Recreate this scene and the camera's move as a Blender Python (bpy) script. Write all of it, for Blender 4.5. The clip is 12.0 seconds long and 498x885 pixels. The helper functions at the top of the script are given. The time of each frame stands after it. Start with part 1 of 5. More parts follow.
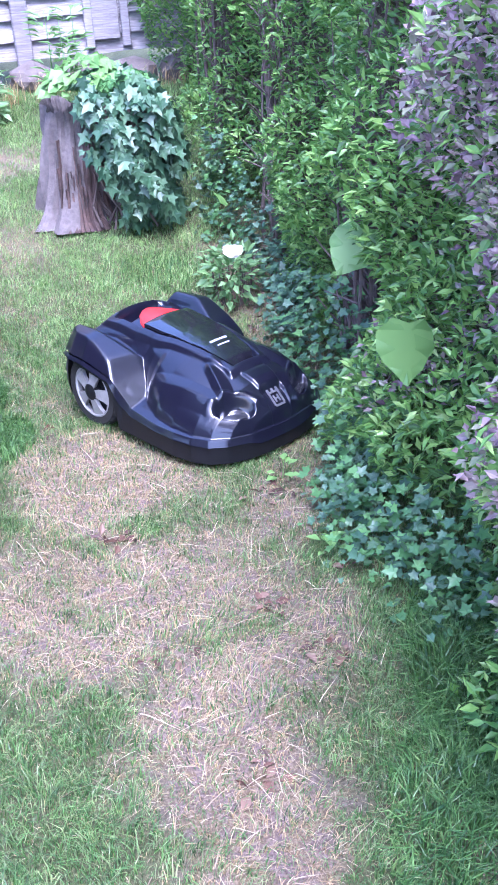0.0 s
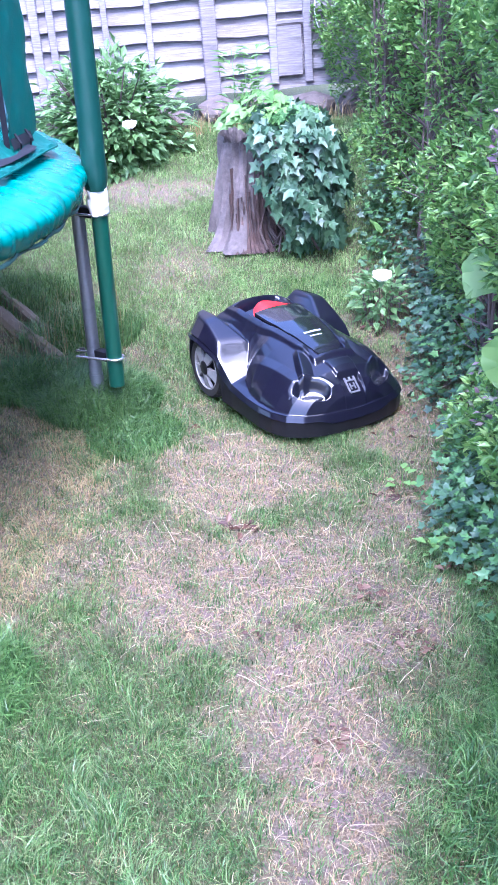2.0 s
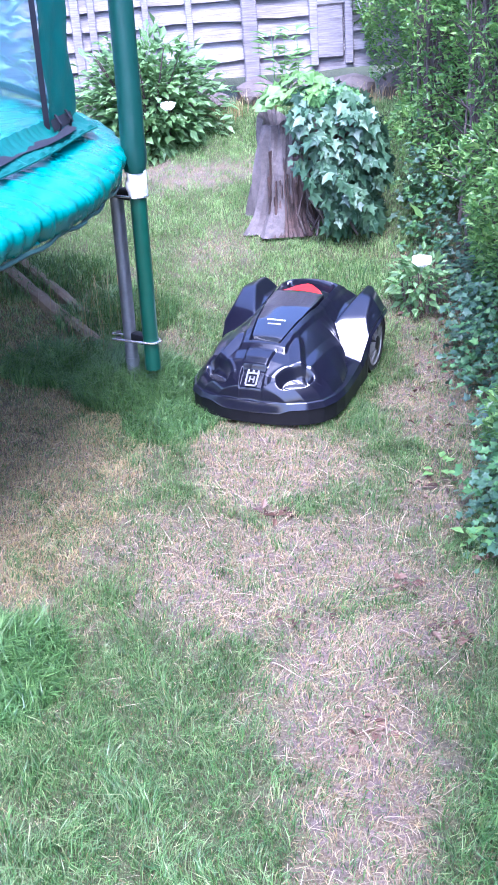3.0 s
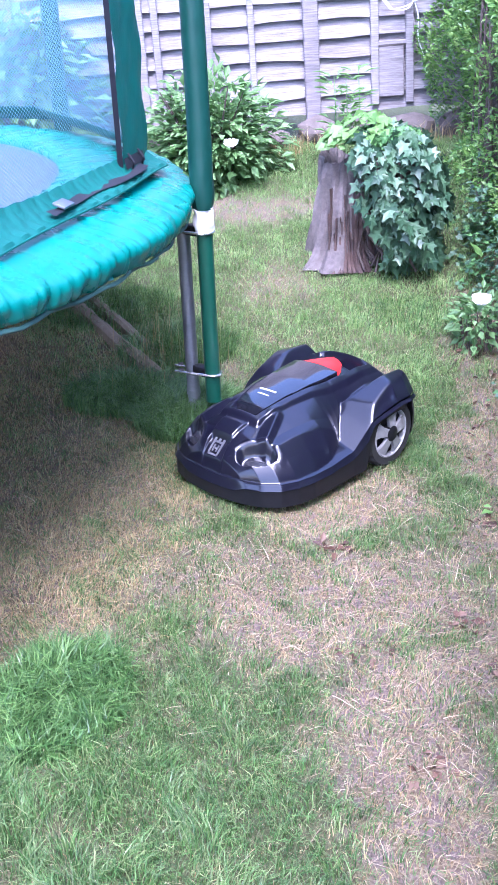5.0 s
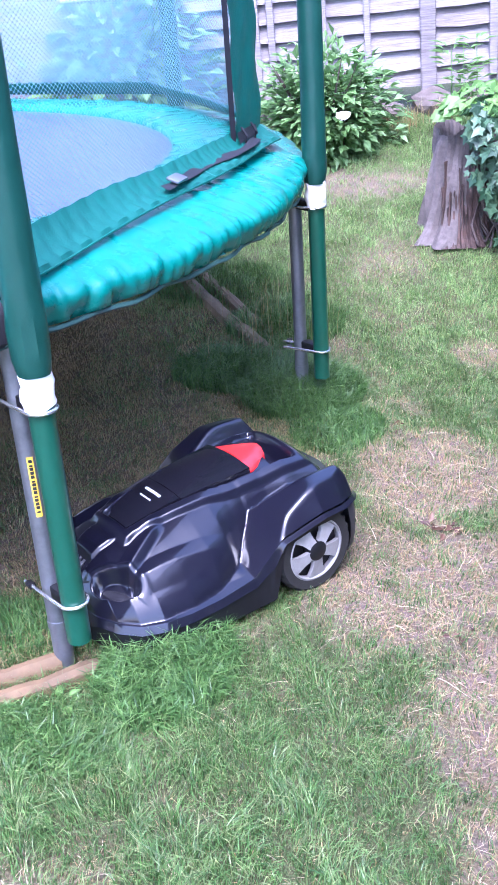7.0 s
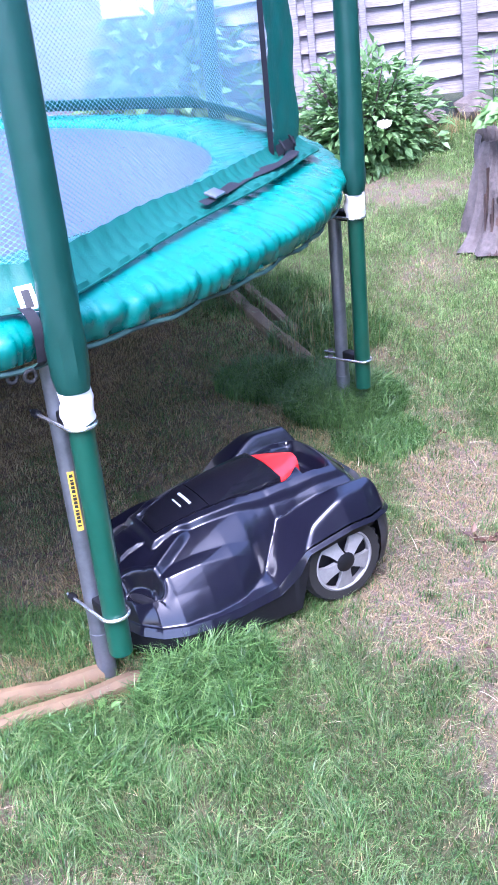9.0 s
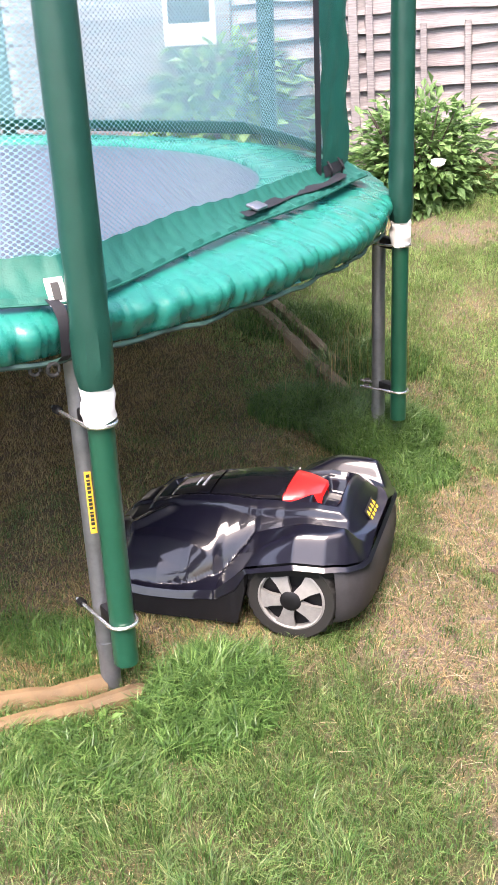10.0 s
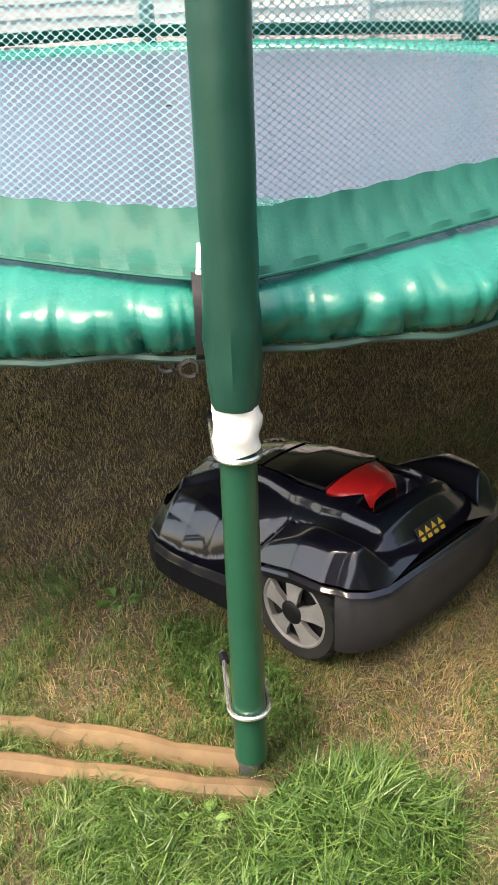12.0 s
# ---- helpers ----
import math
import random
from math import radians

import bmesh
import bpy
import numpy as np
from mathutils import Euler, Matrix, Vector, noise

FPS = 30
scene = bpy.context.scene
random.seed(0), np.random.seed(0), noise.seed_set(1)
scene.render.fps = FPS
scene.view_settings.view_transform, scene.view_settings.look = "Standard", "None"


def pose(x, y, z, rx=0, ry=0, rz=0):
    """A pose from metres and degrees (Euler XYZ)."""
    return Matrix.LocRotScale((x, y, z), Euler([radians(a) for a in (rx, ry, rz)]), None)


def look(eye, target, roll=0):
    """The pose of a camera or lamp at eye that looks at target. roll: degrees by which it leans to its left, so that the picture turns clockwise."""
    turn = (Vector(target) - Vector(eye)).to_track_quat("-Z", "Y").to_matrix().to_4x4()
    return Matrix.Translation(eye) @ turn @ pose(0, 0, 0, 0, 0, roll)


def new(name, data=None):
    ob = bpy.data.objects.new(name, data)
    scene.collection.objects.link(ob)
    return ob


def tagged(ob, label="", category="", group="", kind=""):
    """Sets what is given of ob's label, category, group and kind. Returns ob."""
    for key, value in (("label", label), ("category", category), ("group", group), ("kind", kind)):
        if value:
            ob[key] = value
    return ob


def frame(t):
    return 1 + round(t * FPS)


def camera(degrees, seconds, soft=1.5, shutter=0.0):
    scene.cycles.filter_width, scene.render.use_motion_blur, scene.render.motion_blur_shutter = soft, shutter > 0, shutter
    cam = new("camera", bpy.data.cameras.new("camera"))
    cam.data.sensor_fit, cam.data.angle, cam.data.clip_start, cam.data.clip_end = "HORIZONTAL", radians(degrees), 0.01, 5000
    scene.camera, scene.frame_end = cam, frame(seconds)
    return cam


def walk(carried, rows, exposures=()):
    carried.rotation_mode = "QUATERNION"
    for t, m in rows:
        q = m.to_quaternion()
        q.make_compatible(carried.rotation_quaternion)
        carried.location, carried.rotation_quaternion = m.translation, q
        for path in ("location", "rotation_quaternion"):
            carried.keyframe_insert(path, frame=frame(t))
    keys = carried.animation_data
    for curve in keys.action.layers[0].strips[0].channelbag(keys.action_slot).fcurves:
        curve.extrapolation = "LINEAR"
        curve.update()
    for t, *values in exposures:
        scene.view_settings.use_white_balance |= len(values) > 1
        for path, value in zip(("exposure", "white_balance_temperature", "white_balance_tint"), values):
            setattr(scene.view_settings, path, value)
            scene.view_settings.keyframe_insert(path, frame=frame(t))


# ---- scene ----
cam = camera(28.3, 12.0)
PATH = [
    (0, (0.973, 0.7, 1.358), (1.017, 2.472, 0.432), -1.6),
    (0.5, (0.992, 0.621, 1.393), (0.814, 2.365, 0.429), -2.0),
    (1, (1.097, 0.546, 1.368), (0.798, 2.297, 0.448), -0.8),
    (1.5, (1.145, 0.486, 1.386), (0.823, 2.26, 0.52), -2.2),
    (2, (1.13, 0.475, 1.391), (0.816, 2.252, 0.529), -2.6),
    (2.5, (1.107, 0.484, 1.39), (0.766, 2.256, 0.527), -2.2),
    (3, (1.111, 0.491, 1.387), (0.737, 2.243, 0.499), -2.6),
    (3.2, (1.097, 0.489, 1.359), (0.712, 2.248, 0.489), -3.0),
    (4.8, (1.062, 0.44, 1.437), (0.622, 2.21, 0.616), -2.1),
    (5, (1.073, 0.451, 1.414), (0.607, 2.21, 0.584), -2.4),
    (5.5, (1.061, 0.443, 1.424), (0.538, 2.184, 0.589), -1.7),
    (6, (1.053, 0.458, 1.405), (0.508, 2.172, 0.53), -1.9),
    (6.5, (1.068, 0.469, 1.397), (0.513, 2.178, 0.52), -2.9),
    (7, (1.058, 0.457, 1.409), (0.396, 2.136, 0.547), -4.1),
    (8.8, (1.065, 0.461, 1.447), (0.386, 2.124, 0.568), -3.8),
    (9, (1.08, 0.462, 1.422), (0.326, 2.113, 0.581), -5.9),
    (9.4, (1.055, 0.485, 1.393), (0.211, 2.171, 0.727), -3.1),
    (9.5, (1.047, 0.486, 1.415), (0.232, 2.159, 0.681), -3.2),
    (10, (1.095, 0.495, 1.343), (0.261, 2.147, 0.583), -2.8),
    (10.5, (1.057, 0.593, 1.333), (0.163, 2.168, 0.483), -1.4),
    (11, (1.018, 0.727, 1.304), (0.125, 2.323, 0.496), -1.3),
    (11.5, (1.032, 0.98, 1.298), (-0.219, 2.304, 0.472), -0.3),
    (12, (1.076, 1.309, 1.278), (-0.437, 2.282, 0.404), -2.2),
]
EXPOSURES = [(0, 2.8, 4900, 33), (3.0, 2.8, 4850, 33), (5.0, 2.72, 5050, 33), (9.0, 2.68, 5100, 32), (9.4, 2.56, 7000, 22), (11.0, 2.5, 7200, 20), (12, 2.2, 8200, 13)]
walk(cam, [(t, look(eye, target, roll)) for t, eye, target, roll in PATH], EXPOSURES)

# ---- world and light ----
SUN_EL, SUN_AZ = radians(63), radians(168)
world = bpy.data.worlds.new("world")
scene.world = world
world.use_nodes = True
wn = world.node_tree
sky = wn.nodes.new("ShaderNodeTexSky")
sky.sky_type, sky.sun_disc = 'NISHITA', False
sky.sun_elevation, sky.sun_rotation = SUN_EL, SUN_AZ
sky.air_density, sky.dust_density, sky.ozone_density = 1.0, 3.0, 1.0
wn.links.new(sky.outputs[0], wn.nodes["Background"].inputs[0])
wn.nodes["Background"].inputs[1].default_value = 0.15
sun = new("sun", bpy.data.lights.new("sun", 'SUN'))
sun.data.energy, sun.data.angle, sun.data.color = 1.5, radians(32), (1.0, 0.96, 0.9)
sun_dir = Vector((math.sin(SUN_AZ) * math.cos(SUN_EL), math.cos(SUN_AZ) * math.cos(SUN_EL), math.sin(SUN_EL)))
sun.matrix_world = look(sun_dir * 30, (0, 0, 0))


# ---- materials ----
def material(name, build):
    m = bpy.data.materials.new(name)
    m.use_nodes = True
    nt = m.node_tree
    build(nt, nt.nodes["Principled BSDF"])
    return m


def node(nt, kind, **values):
    n = nt.nodes.new(kind)
    for k, v in values.items():
        n.inputs[k.replace("_", " ")].default_value = v
    return n


def coords(nt, kind="Object"):
    return nt.nodes.new("ShaderNodeTexCoord").outputs[kind]


def noise_tex(nt, scale, detail=4.0, rough=0.6, vec=None):
    n = node(nt, "ShaderNodeTexNoise", Scale=scale, Detail=detail, Roughness=rough)
    nt.links.new(vec if vec is not None else coords(nt), n.inputs["Vector"])
    return n.outputs["Fac"]


def ramp(nt, fac, *stops):
    r = nt.nodes.new("ShaderNodeValToRGB")
    e = r.color_ramp.elements
    while len(e) < len(stops):
        e.new(0.5)
    for el, (p, c) in zip(e, stops):
        el.position, el.color = p, (*c, 1)
    nt.links.new(fac, r.inputs[0])
    return r.outputs[0]


def mixed(nt, fac, a, b, mode='MIX'):
    n = nt.nodes.new("ShaderNodeMix")
    n.data_type, n.blend_type = 'RGBA', mode
    for sock, v in ((n.inputs[0], fac), (n.inputs[6], a), (n.inputs[7], b)):
        if isinstance(v, (int, float)):
            sock.default_value = v
        elif isinstance(v, tuple):
            sock.default_value = (*v, 1)
        else:
            nt.links.new(v, sock)
    return n.outputs[2]


def bump(nt, bsdf, height, strength=0.3, distance=0.01):
    b = node(nt, "ShaderNodeBump", Strength=strength, Distance=distance)
    nt.links.new(height, b.inputs["Height"])
    nt.links.new(b.outputs[0], bsdf.inputs["Normal"])


def surface(name, c1, c2, scale=20.0, rough=0.6, metal=0.0, bumpy=0.2, dist=0.004, coat=0.0, spec=0.5):
    """Two tones mixed by noise at two scales, with fine relief."""
    def build(nt, b):
        big, fine = noise_tex(nt, scale * 0.15), noise_tex(nt, scale, 8.0, 0.7)
        f = mixed(nt, 0.5, big, fine)
        nt.links.new(ramp(nt, f, (0.35, c1), (0.65, c2)), b.inputs["Base Color"])
        r = nt.nodes.new("ShaderNodeMapRange")
        r.inputs["To Min"].default_value, r.inputs["To Max"].default_value = rough * 0.85, min(1, rough * 1.2)
        nt.links.new(fine, r.inputs["Value"])
        nt.links.new(r.outputs[0], b.inputs["Roughness"])
        b.inputs["Metallic"].default_value = metal
        b.inputs["Coat Weight"].default_value = coat
        b.inputs["Coat Roughness"].default_value = 0.05
        b.inputs["Specular IOR Level"].default_value = spec
        bump(nt, b, fine, bumpy, dist)
    return material(name, build)


def foliage(name, *tones, rough=0.45, trans=0.25, clump=0.0):
    """Leaves or blades: the tone varies from piece to piece, and some light comes through."""
    def build(nt, b):
        isl = nt.nodes.new("ShaderNodeNewGeometry").outputs["Random Per Island"]
        stops = [(i / max(1, len(tones) - 1), c) for i, c in enumerate(tones)]
        col = ramp(nt, isl, *stops)
        col = mixed(nt, 0.35, col, ramp(nt, noise_tex(nt, 3.0), (0.3, (0.55, 0.55, 0.55)), (0.7, (1, 1, 1))), 'MULTIPLY')
        if clump:
            col = mixed(nt, clump, col, ramp(nt, noise_tex(nt, 26.0, 3.0), (0.36, (0.42, 0.5, 0.4)), (0.64, (1.25, 1.2, 1.1))), 'MULTIPLY')
        nt.links.new(col, b.inputs["Base Color"])
        b.inputs["Roughness"].default_value = rough
        t = nt.nodes.new("ShaderNodeBsdfTranslucent")
        nt.links.new(col, t.inputs[0])
        mx = nt.nodes.new("ShaderNodeMixShader")
        mx.inputs[0].default_value = trans
        nt.links.new(b.outputs[0], mx.inputs[1])
        nt.links.new(t.outputs[0], mx.inputs[2])
        nt.links.new(mx.outputs[0], nt.nodes["Material Output"].inputs[0])
    return material(name, build)


def soil_build(nt, b):
    at = nt.nodes.new("ShaderNodeAttribute")
    at.attribute_name = "bare"
    fine, mid, big = noise_tex(nt, 160, 8, 0.75), noise_tex(nt, 22, 6, 0.7), noise_tex(nt, 3.5, 4)
    straw = ramp(nt, fine, (0.3, (0.06, 0.042, 0.026)), (0.5, (0.19, 0.14, 0.085)), (0.72, (0.42, 0.33, 0.22)))
    earth = ramp(nt, fine, (0.3, (0.07, 0.05, 0.045)), (0.7, (0.28, 0.205, 0.185)))
    bare = mixed(nt, ramp(nt, mid, (0.42, (0, 0, 0)), (0.6, (1, 1, 1))), straw, earth)
    turf = ramp(nt, fine, (0.3, (0.030, 0.036, 0.015)), (0.55, (0.09, 0.10, 0.045)), (0.78, (0.26, 0.23, 0.12)))
    sep = nt.nodes.new("ShaderNodeSeparateColor")
    nt.links.new(at.outputs["Color"], sep.inputs[0])
    col = mixed(nt, sep.outputs[0], turf, bare)
    col = mixed(nt, 0.4, col, ramp(nt, big, (0.3, (0.7, 0.7, 0.7)), (0.7, (1, 1, 1))), 'MULTIPLY')
    nt.links.new(col, b.inputs["Base Color"])
    b.inputs["Roughness"].default_value = 0.95
    b.inputs["Specular IOR Level"].default_value = 0.15
    bump(nt, b, fine, 0.8, 0.012)


MAT = {}
MAT["soil"] = material("lawn soil", soil_build)
MAT["grass"] = foliage("grass blades", (0.035, 0.09, 0.022), (0.075, 0.17, 0.04), (0.13, 0.25, 0.07), (0.27, 0.31, 0.14), (0.10, 0.20, 0.055), clump=0.8, rough=0.38)
# lawn grass in paler tones: the brighter light uphill is in the colour
MAT["sunlit_grass"] = foliage("lawn grass, strong light in colour", (0.10, 0.20, 0.05), (0.17, 0.31, 0.085), (0.28, 0.42, 0.14), (0.40, 0.46, 0.21), clump=0.4, rough=0.38)
MAT["lush"] = foliage("lush grass", (0.03, 0.08, 0.02), (0.065, 0.15, 0.036), (0.12, 0.24, 0.065), (0.19, 0.29, 0.095), clump=0.6, rough=0.36)
MAT["straw"] = foliage("dry straw", (0.20, 0.14, 0.085), (0.32, 0.245, 0.15), (0.56, 0.47, 0.32), trans=0.1, rough=0.55)
MAT["dry"] = foliage("dry shaded grass", (0.22, 0.165, 0.06), (0.34, 0.23, 0.10), (0.43, 0.31, 0.15), (0.48, 0.38, 0.20), (0.18, 0.22, 0.06), trans=0.15)
MAT["litter"] = foliage("dead leaves", (0.05, 0.022, 0.015), (0.11, 0.05, 0.03), (0.19, 0.12, 0.08), trans=0.05, rough=0.7)
MAT["privet"] = foliage("hedge leaves", (0.07, 0.15, 0.035), (0.13, 0.28, 0.06), (0.22, 0.40, 0.085), (0.36, 0.53, 0.15), rough=0.32, trans=0.4)
MAT["dead_twig"] = foliage("dead twig leaves", (0.10, 0.075, 0.065), (0.19, 0.15, 0.125), (0.29, 0.24, 0.20), (0.14, 0.15, 0.085), trans=0.1, rough=0.7)
# hedge leaves again in darker tones: the shade inside is in the colour
MAT["privet_shade"] = foliage("inner hedge leaves, shade in colour", (0.02, 0.05, 0.015), (0.04, 0.09, 0.025), (0.06, 0.13, 0.03))
MAT["purple"] = foliage("purple shrub leaves", (0.13, 0.085, 0.105), (0.25, 0.16, 0.19), (0.17, 0.22, 0.10), (0.38, 0.27, 0.29), (0.22, 0.24, 0.15), rough=0.38, trans=0.35)
MAT["ivy"] = foliage("ivy leaves", (0.025, 0.07, 0.035), (0.05, 0.115, 0.055), (0.07, 0.145, 0.07), (0.10, 0.18, 0.09), rough=0.46, trans=0.12)
MAT["ivy_light"] = foliage("young ivy leaves", (0.05, 0.13, 0.04), (0.085, 0.21, 0.06), (0.14, 0.29, 0.085), rough=0.42)
MAT["lime"] = foliage("pale green leaves", (0.13, 0.27, 0.065), (0.21, 0.37, 0.10), rough=0.5, trans=0.35)
MAT["bush"] = foliage("bush leaves", (0.10, 0.20, 0.065), (0.17, 0.31, 0.10), (0.28, 0.44, 0.18), rough=0.5, trans=0.4)
MAT["petal"] = surface("white petals", (0.75, 0.72, 0.62), (0.85, 0.82, 0.75), 30, 0.6)
MAT["twig"] = surface("twigs", (0.07, 0.05, 0.045), (0.16, 0.12, 0.10), 60, 0.85)
MAT["old_wood"] = surface("weathered stump wood", (0.07, 0.058, 0.056), (0.19, 0.16, 0.15), 40, 0.85, bumpy=0.6, dist=0.01)
MAT["bark"] = surface("brown inner bark", (0.03, 0.02, 0.018), (0.13, 0.08, 0.064), 45, 0.9, bumpy=0.7, dist=0.012)
MAT["log"] = surface("bare timber", (0.075, 0.047, 0.022), (0.18, 0.115, 0.056), 25, 0.75, bumpy=0.4)
MAT["log_grey"] = surface("old timber", (0.12, 0.09, 0.055), (0.23, 0.175, 0.11), 25, 0.85, bumpy=0.5)


def fence_build(nt, b):
    c = coords(nt)
    mp = nt.nodes.new("ShaderNodeMapping")
    mp.inputs["Scale"].default_value = (1.5, 1, 28)
    nt.links.new(c, mp.inputs[0])
    grain = noise_tex(nt, 4, 8, 0.7, mp.outputs[0])
    rnd = nt.nodes.new("ShaderNodeObjectInfo").outputs["Random"]
    col = ramp(nt, grain, (0.3, (0.15, 0.128, 0.128)), (0.55, (0.34, 0.315, 0.315)), (0.75, (0.48, 0.455, 0.45)))
    tone = ramp(nt, rnd, (0.0, (0.72, 0.70, 0.70)), (1.0, (1, 1, 1)))
    col = mixed(nt, 1.0, col, tone, 'MULTIPLY')
    col = mixed(nt, 0.5, col, ramp(nt, noise_tex(nt, 2.2), (0.35, (0.65, 0.63, 0.62)), (0.6, (1, 1, 1))), 'MULTIPLY')
    nt.links.new(col, b.inputs["Base Color"])
    b.inputs["Roughness"].default_value = 0.85
    bump(nt, b, grain, 0.5, 0.006)


MAT["fence"] = material("weathered fence timber", fence_build)
MAT["stone"] = surface("rough stone", (0.07, 0.055, 0.05), (0.17, 0.14, 0.125), 18, 0.9, bumpy=0.6, dist=0.02)
MAT["shell"] = surface("dark metallic grey paint", (0.004, 0.004, 0.009), (0.006, 0.006, 0.013), 400, 0.34, 0.0, 0.02, 0.0005, coat=1.0, spec=0.16)
MAT["lid"] = surface("gloss black plastic", (0.006, 0.006, 0.010), (0.009, 0.009, 0.013), 200, 0.10, 0.0, 0.01, 0.0003, coat=1.0)
MAT["bumper"] = surface("matt black plastic", (0.005, 0.005, 0.006), (0.009, 0.009, 0.011), 150, 0.45, 0.0, 0.1, 0.001, spec=0.25)
MAT["tail"] = surface("grey plastic", (0.06, 0.058, 0.064), (0.085, 0.082, 0.09), 90, 0.45, 0.0, 0.1, 0.001)
MAT["red"] = surface("red plastic", (0.62, 0.016, 0.016), (0.70, 0.025, 0.022), 60, 0.35, 0.0, 0.03, 0.001, coat=0.3)
MAT["rim"] = surface("grey wheel plastic", (0.16, 0.157, 0.153), (0.25, 0.245, 0.238), 60, 0.5, 0.0, 0.1, 0.001)
MAT["tyre"] = surface("black rubber", (0.006, 0.006, 0.006), (0.014, 0.013, 0.011), 70, 0.8, 0.0, 0.3, 0.002)
MAT["badge"] = surface("brushed grey metal", (0.11, 0.11, 0.12), (0.17, 0.17, 0.18), 90, 0.5, 0.5)
MAT["print"] = surface("pale print", (0.55, 0.58, 0.62), (0.66, 0.69, 0.72), 80, 0.4)
MAT["lamp_glass"] = surface("headlight lens, hollow's shade in colour", (0.02, 0.02, 0.025), (0.035, 0.035, 0.042), 80, 0.15, 0.2)
MAT["yellow"] = surface("yellow sticker", (0.60, 0.38, 0.03), (0.68, 0.45, 0.05), 60, 0.45)
MAT["black"] = surface("black print", (0.012, 0.012, 0.012), (0.02, 0.02, 0.02), 60, 0.5)
MAT["steel"] = surface("galvanised steel", (0.16, 0.17, 0.19), (0.27, 0.28, 0.31), 30, 0.38, 0.75, 0.08, 0.001)
MAT["bright"] = surface("zinc bolt", (0.6, 0.6, 0.6), (0.75, 0.75, 0.75), 50, 0.25, 0.9)
MAT["pole"] = surface("green painted steel", (0.005, 0.055, 0.032), (0.008, 0.07, 0.042), 30, 0.3, 0.0, 0.04, 0.001, coat=0.3)
MAT["sleeve"] = surface("dark green vinyl sleeve", (0.004, 0.040, 0.029), (0.007, 0.055, 0.040), 14, 0.36, 0.0, 0.35, 0.006)
MAT["tape"] = surface("white tape", (0.72, 0.71, 0.68), (0.84, 0.83, 0.80), 20, 0.55, 0.0, 0.4, 0.004)
MAT["pad"] = surface("green vinyl pad", (0.004, 0.135, 0.105), (0.008, 0.18, 0.14), 9, 0.27, 0.0, 0.12, 0.02)
MAT["band"] = surface("quilted green vinyl", (0.005, 0.080, 0.060), (0.008, 0.11, 0.083), 16, 0.5, 0.0, 0.4, 0.008, spec=0.25)
MAT["piping"] = surface("grey-green hem", (0.02, 0.06, 0.05), (0.035, 0.085, 0.07), 40, 0.5)
MAT["strap"] = surface("black webbing", (0.004, 0.004, 0.007), (0.009, 0.009, 0.014), 120, 0.7)
MAT["mat"] = surface("dark woven mat with a sheen", (0.046, 0.056, 0.095), (0.062, 0.073, 0.118), 60, 0.28, 0.0, 0.02, 0.001, spec=1.0)


def net_build(nt, b):
    """Knitted net: real gaps between the threads, by the cloth's own lengths."""
    sep = nt.nodes.new("ShaderNodeSeparateXYZ")
    nt.links.new(coords(nt, "UV"), sep.inputs[0])

    def wave(sock, k, phase=0.0):
        m1 = nt.nodes.new("ShaderNodeMath")
        m1.operation = 'MULTIPLY_ADD'
        m1.inputs[1].default_value, m1.inputs[2].default_value = k, phase
        nt.links.new(sock, m1.inputs[0])
        m2 = nt.nodes.new("ShaderNodeMath")
        m2.operation = 'COSINE'
        nt.links.new(m1.outputs[0], m2.inputs[0])
        return m2.outputs[0]
    k = 2 * math.pi / 0.0068
    add = nt.nodes.new("ShaderNodeMath")
    add.operation = 'ADD'
    nt.links.new(wave(sep.outputs[0], k / 2), add.inputs[0])
    nt.links.new(wave(sep.outputs[1], k * 0.62), add.inputs[1])
    ab = nt.nodes.new("ShaderNodeMath")
    ab.operation = 'ABSOLUTE'
    nt.links.new(add.outputs[0], ab.inputs[0])
    gt = nt.nodes.new("ShaderNodeMath")
    gt.operation = 'GREATER_THAN'
    gt.inputs[1].default_value = 0.34
    nt.links.new(ab.outputs[0], gt.inputs[0])
    b.inputs["Base Color"].default_value = (0.20, 0.38, 0.44, 1)
    b.inputs["Roughness"].default_value = 0.6
    tr = nt.nodes.new("ShaderNodeBsdfTransparent")
    mx = nt.nodes.new("ShaderNodeMixShader")
    nt.links.new(gt.outputs[0], mx.inputs[0])
    nt.links.new(b.outputs[0], mx.inputs[1])
    nt.links.new(tr.outputs[0], mx.inputs[2])
    nt.links.new(mx.outputs[0], nt.nodes["Material Output"].inputs[0])


MAT["net"] = material("safety net", net_build)
MAT["glass"] = surface("dark window glass", (0.03, 0.035, 0.04), (0.05, 0.055, 0.06), 10, 0.08)
MAT["render"] = surface("pale wall", (0.62, 0.60, 0.56), (0.70, 0.68, 0.64), 6, 0.8)
MAT["roof"] = surface("brown roof tiles", (0.16, 0.09, 0.07), (0.26, 0.15, 0.11), 12, 0.85)


# ---- mesh helpers ----
def mesh_np(name, verts, tris, mat, smooth=False):
    """A mesh from arrays of vertices and triangles."""
    me = bpy.data.meshes.new(name)
    n, m = len(verts), len(tris)
    me.vertices.add(n)
    me.vertices.foreach_set("co", np.ascontiguousarray(verts, dtype=np.float32).ravel())
    me.loops.add(3 * m)
    me.loops.foreach_set("vertex_index", np.ascontiguousarray(tris, dtype=np.int32).ravel())
    me.polygons.add(m)
    me.polygons.foreach_set("loop_start", np.arange(0, 3 * m, 3, dtype=np.int32))
    me.polygons.foreach_set("use_smooth", np.full(m, smooth))
    me.update()
    me.validate()
    me.materials.append(mat)
    return me


